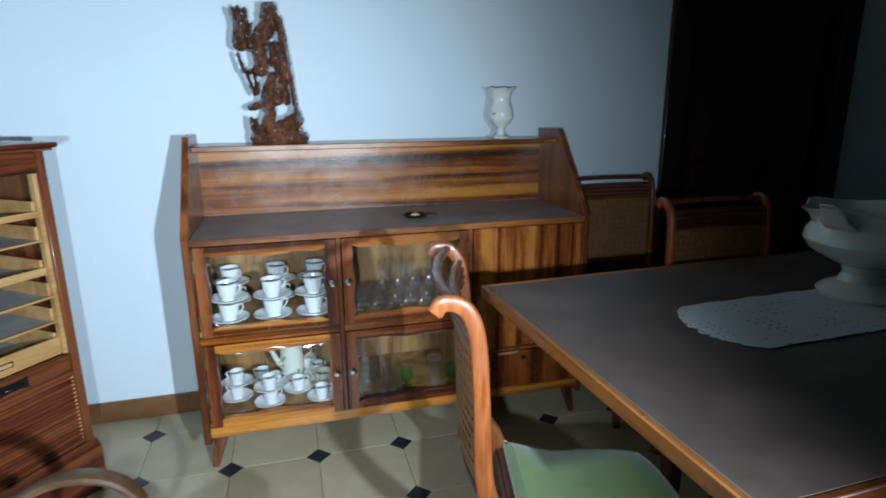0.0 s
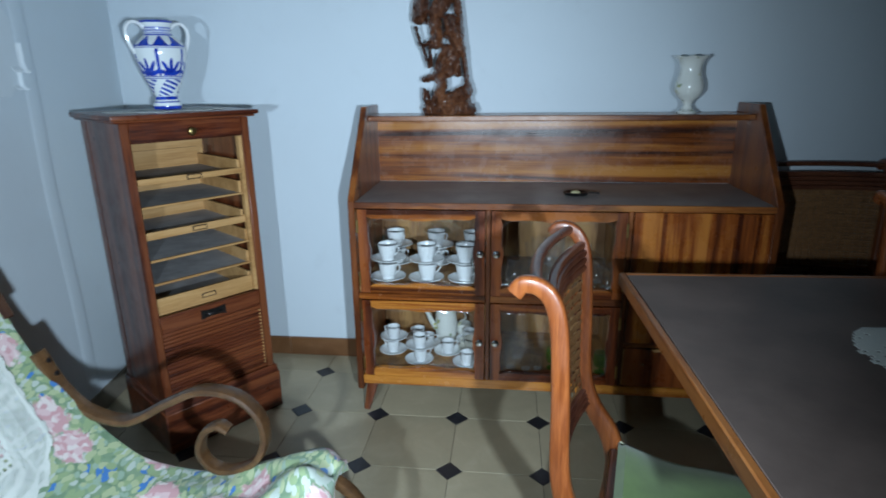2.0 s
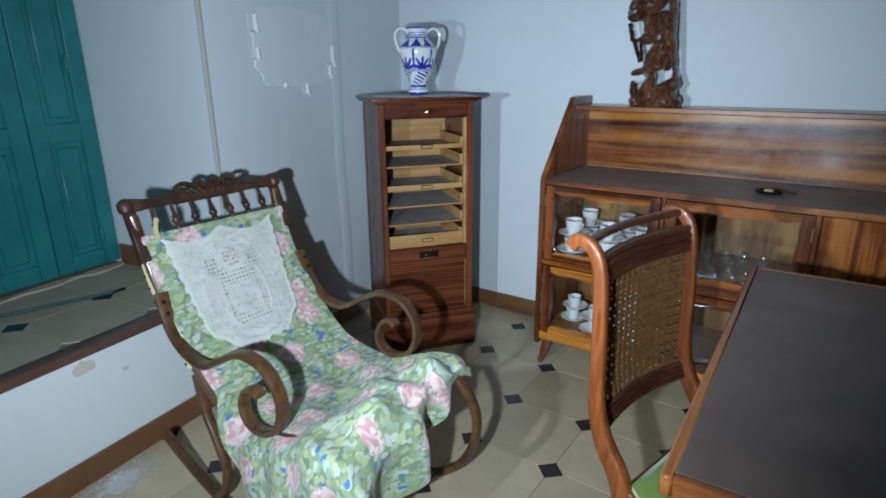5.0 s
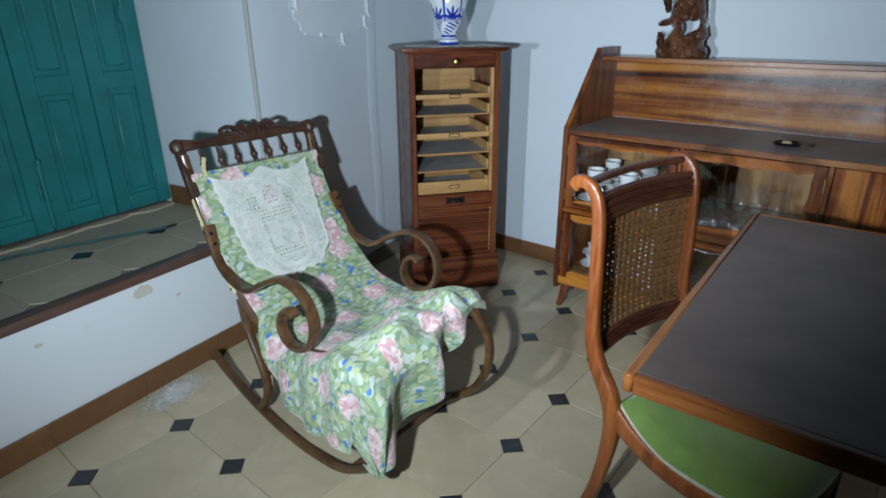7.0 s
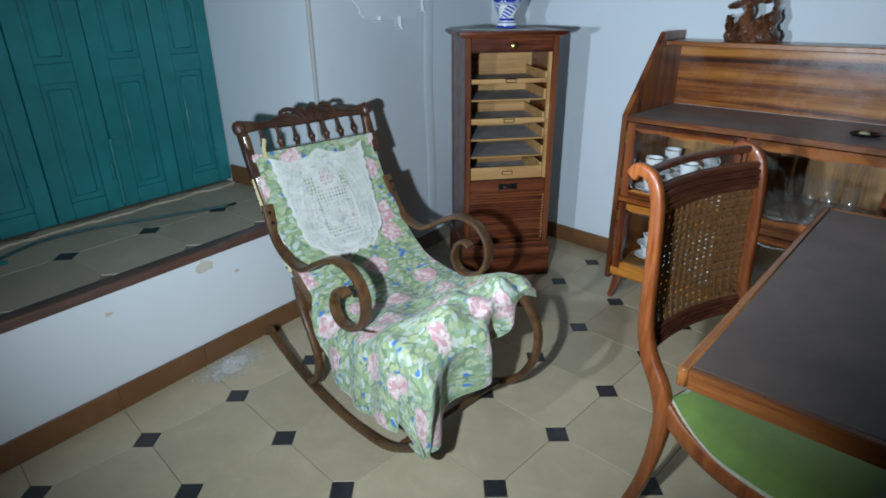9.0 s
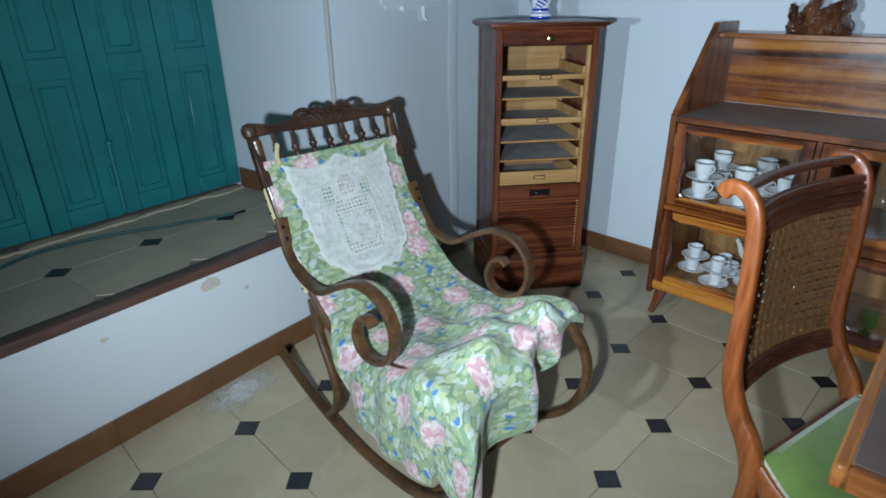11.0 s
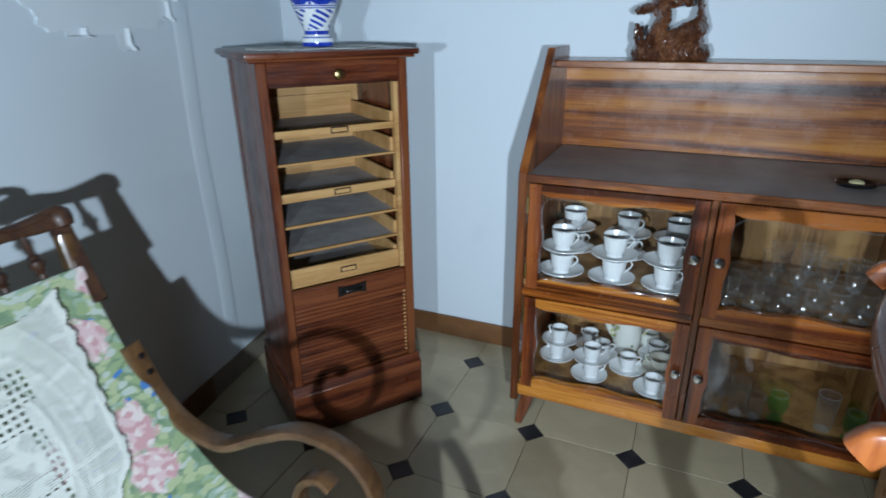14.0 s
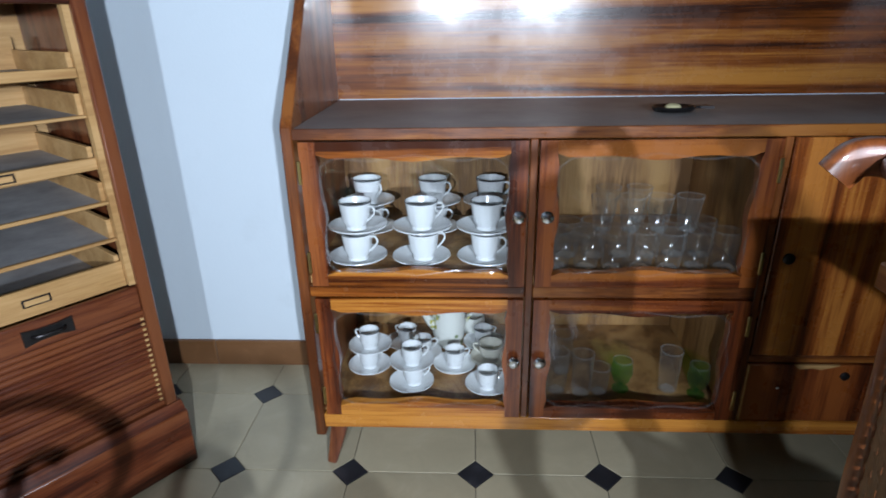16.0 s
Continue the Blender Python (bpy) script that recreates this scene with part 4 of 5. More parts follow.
part("back_panel", boxed(-0.196, 0.196, CD - 0.012, CD - 0.003, 0.182, 1.158), M["beech"], cab)
part("frieze", boxed(-0.1855, 0.1855, 0.002, 0.024, 1.093, 1.158, 0.002), M["oak_red"], cab)
part("top_board", boxed(-0.243, 0.243, -0.028, CD + 0.012, 1.166, 1.183, 0.007, 2), M["oak_red"], cab)
part("top_moulding", boxed(-0.232, 0.232, -0.018, CD + 0.004, 1.158, 1.1665, 0.003), M["oak_red"], cab)
kb = lathe([(0.007, 0), (0.006, 0.008), (0.012, 0.013), (0.015, 0.02), (0.012, 0.028), (0.004, 0.031)], 18)
bmesh.ops.rotate(kb, matrix=Matrix.Rotation(radians(90), 3, "X"), verts=kb.verts)
bmesh.ops.translate(kb, vec=(0.0, 0.002, 1.122), verts=kb.verts)
part("knob", kb, M["brass"], cab, "round brass knob")
# sliding trays
trays = ((0.962, 0.018, True), (0.884, 0.005, False), (0.778, 0.024, True), (0.704, 0.006, False), (0.620, 0.006, False), (0.512, 0.058, True))
for k, (z_, lip, holder) in enumerate(trays):
    tr = new("tray")
    tr.parent = cab
    pull = 0.010 + 0.006 * (k % 3)
    part("tray_board", boxed(-0.180, 0.168, pull + 0.010, CD - 0.03, z_, z_ + 0.004), M["tray"], tr, "grey board tray bottom")
    part("tray_front", boxed(-0.182, 0.172, pull, pull + 0.010, z_ - 0.002, z_ + lip, 0.0015), M["beech"], tr)
    part("tray_back", boxed(-0.180, 0.168, CD - 0.03, CD - 0.018, z_, z_ + 0.072), M["beech"], tr)
    part("tray_side", boxed(0.162, 0.172, pull + 0.0105, CD - 0.0305, z_ - 0.001, z_ + (0.03 if lip > 0.03 else 0.006) + 0.04, 0.001), M["beech"], tr)
    part("runner", boxed(0.174, 0.186, 0.03, CD - 0.03, z_ + 0.006, z_ + 0.018), M["beech"], tr)
    if holder:
        f = boxed(-0.026, 0.026, pull - 0.002, pull - 0.0002, z_ + lip * 0.5 - 0.009, z_ + lip * 0.5 + 0.009, 0.0008)
        fr = part("label_holder", f, M["iron"], tr, "small dark metal label holder")
        part("label_card", boxed(-0.022, 0.022, pull - 0.0028, pull - 0.0021, z_ + lip * 0.5 - 0.0055, z_ + lip * 0.5 + 0.0055), M["beech"], fr)
part("slot_strip", boxed(0.1725, 0.1855, 0.010, 0.03, 0.512, 1.092), M["beech"], cab)
# added dark sheet: shade behind the left stile, put into the colour
part("inner_dark", boxed(-0.1955, -0.190, 0.03, CD - 0.02, 0.183, 1.157), M["chair_dark"], cab)
# lowered shutter: slats and its grip rail
shut = new("shutter")
shut.parent = cab
slat_me = mesh_of("slat", prism([(0.0058, 0.0003), (0.0032, 0.0028), (0.0024, 0.0066), (0.0032, 0.0104), (0.0058, 0.0132), (0.014, 0.0132), (0.014, 0.0003)], 0, -0.1855, 0.1855), M["oak_red"], False)
for k in range(19):
    piece("slat", slat_me, shut, pose(0, 0.004, 0.183 + 0.0138 * k))
part("grip_rail", boxed(-0.1855, 0.1855, 0.005, 0.020, 0.446, 0.508, 0.003), M["oak_red"], shut)
pl = part("pull", prism([(-0.046, 0.459), (-0.046, 0.494), (-0.018, 0.490), (0.018, 0.490), (0.046, 0.494), (0.046, 0.459), (0.018, 0.464), (-0.018, 0.464)], 1, 0.001, 0.0052), M["iron"], shut, "dark metal pull plate")
part("grip", sweep(spline([(-0.03, 0.001, 0.477), (-0.02, -0.010, 0.477), (0.02, -0.010, 0.477), (0.03, 0.001, 0.477)], 4), 0.008, 0.006, (0, 0, 1)), M["iron"], pl)
tooth_me = mesh_of("slat_end", boxed(-0.004, 0.004, -0.001, 0.0035, -0.003, 0.003, 0.001), M["beech"], False)
for k in range(17):
    piece("slat_end", tooth_me, shut, pose(0.1795, 0.0045, 0.205 + 0.0138 * k))


def lace_mat(nx, ny, inside, holes, height, dense=None):
    """Sheet of crochet: small cells, some of them open; dense: where the stitches close up, the rest being fine net."""
    bm = bmesh.new()
    vs = {}

    def v(i, k):
        if (i, k) not in vs:
            vs[i, k] = bm.verts.new(height(i / nx, k / ny))
        return vs[i, k]
    for i in range(nx):
        for k in range(ny):
            if inside((i + 0.5) / nx, (k + 0.5) / ny) and not holes(i, k):
                fc = bm.faces.new((v(i, k), v(i + 1, k), v(i + 1, k + 1), v(i, k + 1)))
                fc.material_index = int(dense is not None and not dense(i, k))
    bm.normal_update()
    if dense is None:
        bmesh.ops.solidify(bm, geom=bm.faces[:], thickness=0.0012)
    return bm


doily = single("doily", lace_mat(60, 34, lambda u, v: ((2 * u - 1) ** 2 + (2 * v - 1) ** 2) < 0.9 + 0.08 * math.sin(16 * math.atan2(2 * v - 1, 2 * u - 1)),
                                 lambda i, k: (i % 3 == 1 and k % 3 == 1), lambda u, v: ((u - 0.5) * 0.40, (v - 0.5) * 0.27, 0.0012 + 0.0012 * math.sin(17 * u) * math.sin(13 * v) + 0.001)),
               M["lace"], "white crochet doily on the filing cabinet", "doily", CAB @ pose(0.0, 0.15, 1.1835), "", False)

VASE = CAB @ pose(0.015, 0.18, 1.188)
vase = thing("vase", "two-handled ceramic vase painted in cobalt blue leaves", "vase", VASE)
part("body", lathe([(0.036, 0), (0.044, 0.0), (0.046, 0.010), (0.043, 0.022), (0.036, 0.030), (0.036, 0.042), (0.043, 0.060), (0.060, 0.100), (0.074, 0.140), (0.083, 0.175), (0.084, 0.198), (0.078, 0.212), (0.060, 0.228), (0.047, 0.238), (0.043, 0.248),
                    (0.044, 0.268), (0.050, 0.282), (0.053, 0.285), (0.049, 0.286), (0.041, 0.270), (0.039, 0.250), (0.055, 0.225), (0.075, 0.19), (0.03, 0.05)], 44), M["vase"], vase)
for sx in (-1, 1):
    part("handle", sweep(spline([(sx * 0.044, 0, 0.262), (sx * 0.060, 0, 0.277), (sx * 0.082, 0, 0.279), (sx * 0.099, 0, 0.263), (sx * 0.102, 0, 0.238), (sx * 0.094, 0, 0.208), (sx * 0.081, 0, 0.182)], 5), 0.015, 0.012, (0, 1, 0), None, None, 10, 2.2),
         M["china"], vase, "white glazed handle")

# ---------------------------------------------------------------- ornaments on the sideboard
def carving():
    """Openwork relief: limbs, plates and plumes joined into one pierced slab, rounded towards every hole."""
    limbs = ((-0.07, 0.018, 0.085, 0.018, 0.030), (-0.03, 0.035, 0.075, 0.085, 0.028), (0.05, 0.06, 0.082, 0.11, 0.016), (-0.085, 0.045, -0.09, 0.095, 0.006), (-0.07, 0.045, -0.075, 0.085, 0.006),
             (-0.045, 0.045, -0.015, 0.12, 0.022), (-0.015, 0.12, -0.035, 0.150, 0.022), (-0.085, 0.135, -0.03, 0.148, 0.013), (-0.02, 0.16, 0.008, 0.235, 0.030), (0.005, 0.175, 0.018, 0.205, 0.036),
             (-0.092, 0.262, -0.066, 0.180, 0.007), (-0.080, 0.262, -0.045, 0.270, 0.009), (-0.062, 0.260, -0.056, 0.185, 0.006), (-0.035, 0.27, -0.038, 0.375, 0.024), (-0.03, 0.38, 0.0, 0.42, 0.030),
             (0.005, 0.43, 0.012, 0.485, 0.030), (-0.098, 0.365, -0.088, 0.43, 0.030), (-0.110, 0.44, -0.118, 0.475, 0.009), (-0.092, 0.44, -0.096, 0.482, 0.009), (-0.074, 0.44, -0.072, 0.478, 0.009),
             (-0.112, 0.325, -0.098, 0.262, 0.006), (0.022, 0.345, 0.048, 0.245, 0.027), (0.052, 0.41, 0.078, 0.125, 0.010), (0.042, 0.235, 0.045, 0.150, 0.011), (0.082, 0.12, 0.085, 0.03, 0.011),
             (0.040, 0.45, 0.052, 0.38, 0.014), (-0.03, 0.335, -0.092, 0.350, 0.008), (0.01, 0.30, 0.03, 0.33, 0.018))
    nx, nz, x0, x1, z1 = 84, 190, -0.135, 0.125, 0.505

    def inside(x, z):
        ragged = 0.004 * noise.noise(Vector((x * 70, z * 70, 2)))
        return ragged + max(r - math.hypot(x - a - (c - a) * t, z - b - (d - b) * t) for a, b, c, d, r in limbs
                            for t in [min(1.0, max(0.0, ((x - a) * (c - a) + (z - b) * (d - b)) / ((c - a) ** 2 + (d - b) ** 2)))])
    depth = {}
    for i in range(nx + 1):
        for k in range(nz + 1):
            x, z = x0 + (x1 - x0) * i / nx, z1 * k / nz
            depth[i, k] = (x, z, inside(x, z))
    bm = bmesh.new()
    made = {}

    def vert(i, k, side):
        if (i, k, side) not in made:
            x, z, q = depth[i, k]
            t = 0.004 + 0.034 * (1 - math.exp(-max(0.0, q) / 0.012))
            cut_ = 0.010 * noise.noise(Vector((x * 45, z * 45, 4 * side))) + 0.006 * abs(math.sin(x * 260 + 5 * math.sin(z * 60)))
            lean = 0.014 * math.sin(z * 31 + 2 * x * 20)
            made[i, k, side] = bm.verts.new((x - 0.02 * z, lean + side * max(0.003, t + cut_), z))
        return made[i, k, side]
    solid = {(i, k) for i in range(nx) for k in range(nz) if sum(depth[i + a, k + b][2] for a in (0, 1) for b in (0, 1)) > 0}
    for i, k in solid:
        ring = ((i, k), (i + 1, k), (i + 1, k + 1), (i, k + 1))
        bm.faces.new([vert(*q, -1) for q in ring])
        bm.faces.new([vert(*q, 1) for q in ring[::-1]])
        for a, b, n in ((0, 1, (i, k - 1)), (1, 2, (i + 1, k)), (2, 3, (i, k + 1)), (3, 0, (i - 1, k))):
            if n not in solid:
                bm.faces.new((vert(*ring[b], -1), vert(*ring[a], -1), vert(*ring[a], 1), vert(*ring[b], 1)))
    return bm


single("carved_statue", carving(), M["statue"], "tall openwork carved dark wood sculpture on the sideboard", "statue", pose(0.565, 0.372, 1.1405))
single("footed_vase", lathe([(0.026, 0), (0.034, 0.0), (0.036, 0.006), (0.020, 0.016), (0.015, 0.030), (0.020, 0.045), (0.040, 0.062), (0.052, 0.085), (0.050, 0.110), (0.040, 0.140), (0.038, 0.165), (0.046, 0.190), (0.062, 0.203), (0.060, 0.205), (0.043, 0.190), (0.035, 0.165), (0.045, 0.1), (0.01, 0.06)],
                            36, None, (0, 0, 0), lambda a, k: (1 + (0.06 * math.cos(7 * a) if 11 < k < 16 else 0.015 * math.cos(7 * a)), 0.002 * math.cos(7 * a) if 11 < k < 16 else 0)),
       M["flowered"], "white footed china vase with faint yellow flowers", "vase", pose(1.476, 0.360, 1.1405))
orn = thing("ornament_dish", "small shell dish with dark metal fish rim", "ornament", pose(1.062, 0.185, DESK - 0.002, 0, 0, 8))
part("rim", lathe([(0.018, 0), (0.036, 0.002), (0.042, 0.010), (0.040, 0.013), (0.030, 0.008), (0.012, 0.006)], 22, None, (0, 0, 0), lambda a, k: (1 + 0.15 * math.cos(2 * a), 0)), M["iron"], orn)
part("shell", lathe([(0.012, 0.006), (0.018, 0.008), (0.015, 0.013), (0.007, 0.016), (0.002, 0.0165)], 16, None, (-0.002, 0, 0.002)), M["lining"], orn, "pale shell")
part("tail", prism([(0.035, -0.006), (0.06, -0.004), (0.082, -0.020), (0.078, 0.0), (0.084, 0.016), (0.06, 0.006), (0.035, 0.008)], 2, 0.006, 0.012), M["iron"], orn)

# ---------------------------------------------------------------- rocking chair
# local x forwards, local z up
ROCK = pose(-0.014, -1.140, 0, 0, 0, -1.5)
rocker = thing("rocking_chair", "dark bentwood rocking chair with scrolled arms and turned spindles", "rocking chair", ROCK)
HALF = 0.257


def arc_side(sy):
    y = sy * 0.236
    ya = sy * HALF
    skid = spline([(-0.405, y, 0.150), (-0.292, y, 0.096), (-0.114, y, 0.038), (0.065, y, 0.0125), (0.20, y, 0.0135), (0.33, y, 0.036), (0.445, y, 0.112), (0.508, y, 0.212), (0.522, y, 0.312), (0.490, y, 0.388), (0.43, y, 0.432), (0.36, y, 0.44)], 6)
    part("rocker_rail", sweep(skid, 0.030, 0.026, (0, 1, 0)), M["bent"], rocker, "curved bentwood rocker")
    back = spline([(-0.350, y * 1.04, 0.900), (-0.325, y * 1.02, 0.80), (-0.285, y, 0.69), (-0.225, y, 0.595), (-0.145, y, 0.495), (-0.045, y, 0.405), (0.07, y, 0.372), (0.21, y, 0.395), (0.33, y, 0.428), (0.40, y, 0.438)], 6)
    part("side_rail", sweep(back, 0.028, 0.032, (0, 1, 0)), M["bent"], rocker)
    part("leg", sweep(spline([(-0.140, y, 0.455), (-0.118, y, 0.345), (-0.076, y, 0.255), (-0.048, y, 0.170), (-0.066, y, 0.095), (-0.115, y, 0.045)], 5), 0.028, 0.026, (0, 1, 0)), M["bent"], rocker)
    arm = spline([(-0.246, ya * 0.98, 0.690), (-0.205, ya, 0.597), (-0.142, ya, 0.540), (-0.046, ya, 0.525), (0.054, ya, 0.577), (0.143, ya, 0.617), (0.225, ya, 0.609), (0.274, ya, 0.564), (0.284, ya, 0.504), (0.257, ya, 0.446),
                  (0.205, ya, 0.415), (0.150, ya, 0.416), (0.121, ya, 0.455), (0.137, ya, 0.507), (0.172, ya, 0.530), (0.198, ya, 0.518)], 6)
    part("arm", sweep(arm, 0.040, 0.020, (0, 1, 0), None, lambda t: 1.0 - 0.12 * t), M["bent"], rocker, "scrolled bentwood arm")


arc_side(1)
arc_side(-1)


def crest():
    """Carved top rail: a bar with drooping ends, a raised middle and open leaf scrolls."""
    bm = bmesh.new()
    top, low = [], []
    n = 72
    for k in range(n + 1):
        s = 2 * k / n - 1
        a = abs(s)
        h = 0.024 + 0.012 * math.exp(-(s / 0.34) ** 2) - 0.006 * math.exp(-((a - 0.62) / 0.16) ** 2) + 0.008 * max(0, (a - 0.80) / 0.2)
        top.append((s * 0.258, h))
        low.append((s * 0.258, -0.010 + 0.004 * math.exp(-((a - 0.62) / 0.2) ** 2)))
    prism(top + low[::-1], 0, -0.014, 0.014, bm, 0.004)
    for s in (-1, 1):
        lathe([(0.006, -0.020), (0.018, -0.017), (0.022, -0.004), (0.021, 0.010), (0.012, 0.020)], 14, bm, (0.003, s * 0.256, 0.008))
        sweep(spline([(0.012, s * 0.020, 0.026), (0.011, s * 0.045, 0.038), (0.011, s * 0.075, 0.046), (0.011, s * 0.098, 0.038), (0.011, s * 0.096, 0.026), (0.011, s * 0.080, 0.024), (0.011, s * 0.076, 0.034)], 6), 0.020, 0.014, (1, 0, 0), bm)
        sweep(spline([(0.012, s * 0.006, 0.026), (0.012, s * 0.020, 0.042), (0.012, s * 0.034, 0.040), (0.012, s * 0.040, 0.026)], 5), 0.020, 0.015, (1, 0, 0), bm)
        sweep(spline([(0.014, s * 0.060, 0.016), (0.016, s * 0.110, 0.022), (0.016, s * 0.170, 0.010), (0.014, s * 0.235, 0.016)], 5), 0.009, 0.007, (1, 0, 0), bm)
        for q in range(3):
            sweep(spline([(0.013, s * (0.012 + 0.018 * q), 0.004), (0.017, s * (0.022 + 0.020 * q), 0.018), (0.013, s * (0.040 + 0.020 * q), 0.028)], 4), 0.007, 0.007, (1, 0, 0), bm, lambda t: 1.2 - 0.7 * t, 6)
    return bm


tilt = pose(-0.362, 0, 0.918, 0, -22, 0)
cr = part("top_rail", crest(), M["carved"], rocker, "carved top rail with scrolls")
cr.matrix_basis = tilt @ pose(0, 0, 0.0)
spin = [(0.004, 0), (0.006, 0.002), (0.006, 0.014), (0.010, 0.018), (0.007, 0.022), (0.012, 0.028), (0.013, 0.036), (0.007, 0.042), (0.010, 0.047), (0.006, 0.052), (0.0055, 0.085), (0.003, 0.086)]
for k in range(7):
    sp = part("spindle", lathe(spin, 12), M["carved"], rocker)
    sp.matrix_basis = tilt @ pose(0, -0.186 + 0.062 * k, -0.090)
lr = part("lower_rail", boxed(-0.011, 0.011, -0.24, 0.24, -0.112, -0.090, 0.003), M["lining"], rocker, "cloth-covered lower back rail")
lr.matrix_basis = tilt
for sy in (-1, 1):
    pst = part("back_post", boxed(-0.013, 0.013, sy * 0.250 - 0.016, sy * 0.250 + 0.016, -0.16, -0.008, 0.004), M["carved"], rocker)
    pst.matrix_basis = tilt
part("stretcher", sweep([Vector((0.375, -0.225, 0.066)), Vector((0.375, 0, 0.066)), Vector((0.375, 0.225, 0.066))], 0.020, 0.020, (0, 0, 1), None, None, 10, 2.0), M["bent"], rocker)
part("stretcher", sweep([Vector((-0.052, -0.225, 0.2)), Vector((-0.052, 0, 0.2)), Vector((-0.052, 0.225, 0.2))], 0.018, 0.018, (0, 0, 1), None, None, 10, 2.0), M["bent"], rocker)
for sy in (-1, 1):
    for u_, z_ in ((-0.236, 0.668), (-0.222, 0.636)):
        sc = part("screw", lathe([(0.006, 0), (0.006, 0.003), (0.002, 0.004)], 10), M["iron"], rocker)
        sc.matrix_basis = pose(u_ + 0.010, sy * HALF, z_, 0, 66, 0)

# the printed cloth over back and seat
SEATLINE = spline([(-0.318, 0, 0.832), (-0.292, 0, 0.755), (-0.252, 0, 0.672), (-0.190, 0, 0.580), (-0.105, 0, 0.484), (-0.005, 0, 0.412), (0.12, 0, 0.388), (0.25, 0, 0.420), (0.35, 0, 0.456), (0.41, 0, 0.470), (0.448, 0, 0.446)], 7)


def drape():
    """Cotton sheet: tight on the back, loose folds on the seat, hanging over the front and one side."""
    rows = []
    lens = [0.0]
    for a, b in zip(SEATLINE, SEATLINE[1:]):
        lens.append(lens[-1] + (b - a).length)
    body = [(p, l) for p, l in zip(SEATLINE, lens)]
    nfr = 16
    end, L = body[-1]
    NW = 56
    bm = bmesh.new()
    uvl = bm.loops.layers.uv.new("UVMap")
    grid, uvs = {}, {}
    total = len(body) + nfr
    for i in range(total):
        for k in range(NW + 1):
            w = k / NW * 2 - 1                       # -1: south side, +1: north side
            front = max(0, i - len(body) + 1)
            if i < len(body):
                p, l = body[i]
                x, z = p.x, p.z
            else:
                l = L + 0.019 * front
                x, z = end.x, end.z
            f = min(1.0, max(0.0, (l - 0.52) / 0.30))     # 0 on the back, 1 at the seat's front
            half = 0.248 + 0.008 * f
            reach = half + f * (0.33 if w < 0 else 0.045)  # cloth beyond the seat's edge
            y = w * reach
            over = max(0.0, abs(y) - half)
            hang = 0.0
            if over > 0:
                y = math.copysign(half + 0.020 * min(1, over / 0.03) + (0.06 if w < 0 else 0.45) * over, y)
                hang = over
            fold = 0.010 * f * math.sin(w * 9 + 22 * l) + 0.007 * f * math.sin(w * 17 - 9 * l + 1.0) + 0.014 * f * noise.noise(Vector((w * 4, l * 9, 2))) + 0.007 * f * noise.noise(Vector((w * 11 + l * 9, l * 16, 5)))
            fold += 0.007 * f * (abs(math.sin(9 * w - 16 * l + 2.5 * noise.noise(Vector((w * 3, l * 6, 9))))) - 0.5) * min(1.0, max(0.0, (l - 0.62) / 0.15))
            if front:
                ln = 0.019 * front * max(0.10, 0.90 - 0.78 * (w + 0.25) + 0.05 * math.sin(6 * w))
                z -= ln
                x -= 0.024 * math.exp(-((w + 0.34 + 0.5 * ln) / 0.055) ** 2) * min(1.0, ln * 7) + 0.018 * math.exp(-((w - 0.12) / 0.04) ** 2) * min(1.0, ln * 9)
                x += 0.105 * min(1.0, max(0.0, 0.35 - w)) * min(1, front / 4) + 0.012 + 0.10 * ln * (0.5 + 0.5 * math.sin(11 * w + 0.6)) + 0.030 * math.sin(13 * w + 1.3) * min(1, ln * 9) - 0.08 * ln
                # the corner of the cloth swings out
                if over > 0:
                    x -= 0.12 * over
                z -= 0.55 * hang
            else:
                z += fold * (0 if over > 0 else 1) - 0.018 * f * (1 - w * w) * (1 if x < 0.33 else 0.2)
                z -= hang * (0.96 if w < 0 else 0.70)
                if over > 0:
                    y += math.copysign(0.016 * math.sin(26 * l + 2) * min(1, over / 0.06), y)
            if front or over > 0:
                z = max(z, 0.150 + 0.032 * min(1.0, abs(w + 0.62) * 2.6) + 0.010 * math.sin(23 * w))
            grid[i, k] = bm.verts.new((x, y, z + 0.012))
            uvs[i, k] = (w * reach, L + ln if front else l)
    for i in range(total - 1):
        for k in range(NW):
            fc = bm.faces.new((grid[i, k], grid[i, k + 1], grid[i + 1, k + 1], grid[i + 1, k]))
            for lp, q in zip(fc.loops, ((i, k), (i, k + 1), (i + 1, k + 1), (i + 1, k))):
                lp[uvl].uv = uvs[q]
    return bm


cloth = single("seat_cover", drape(), M["floral"], "green floral printed cotton cover draped over the rocking chair", "fabric cover", ROCK)
sol = cloth.modifiers.new("thick", "SOLIDIFY")
sol.thickness = 0.002
smo = cloth.modifiers.new("soft", "SUBSURF")
smo.levels = smo.render_levels = 1
part("back_lining", sweep([p + Vector((-0.018, 0, -0.014)) for p in SEATLINE[:28]], 0.516, 0.030, (0, 1, 0), None, None, 8, 6.0), M["lining"], rocker, "pale yellow canvas backing")

tack_me = mesh_of("tack", lathe([(0.0045, 0), (0.004, 0.002), (0.0015, 0.003)], 8), M["iron"])
for k in range(9):
    p_ = SEATLINE[2 + 3 * k]
    piece("tack", tack_me, rocker, pose(p_.x - 0.018, -0.2585, p_.z - 0.014, 90, 0, 0))

# crochet antimacassar on the back
BACK_L = 0.47


def back_at(l):
    q = 0.0
    for a, b in zip(SEATLINE, SEATLINE[1:]):
        d = (b - a).length
        if q + d >= l:
            return a + (b - a) * ((l - q) / d), (b - a).normalized()
        q += d
    return SEATLINE[-1], Vector((1, 0, 0))


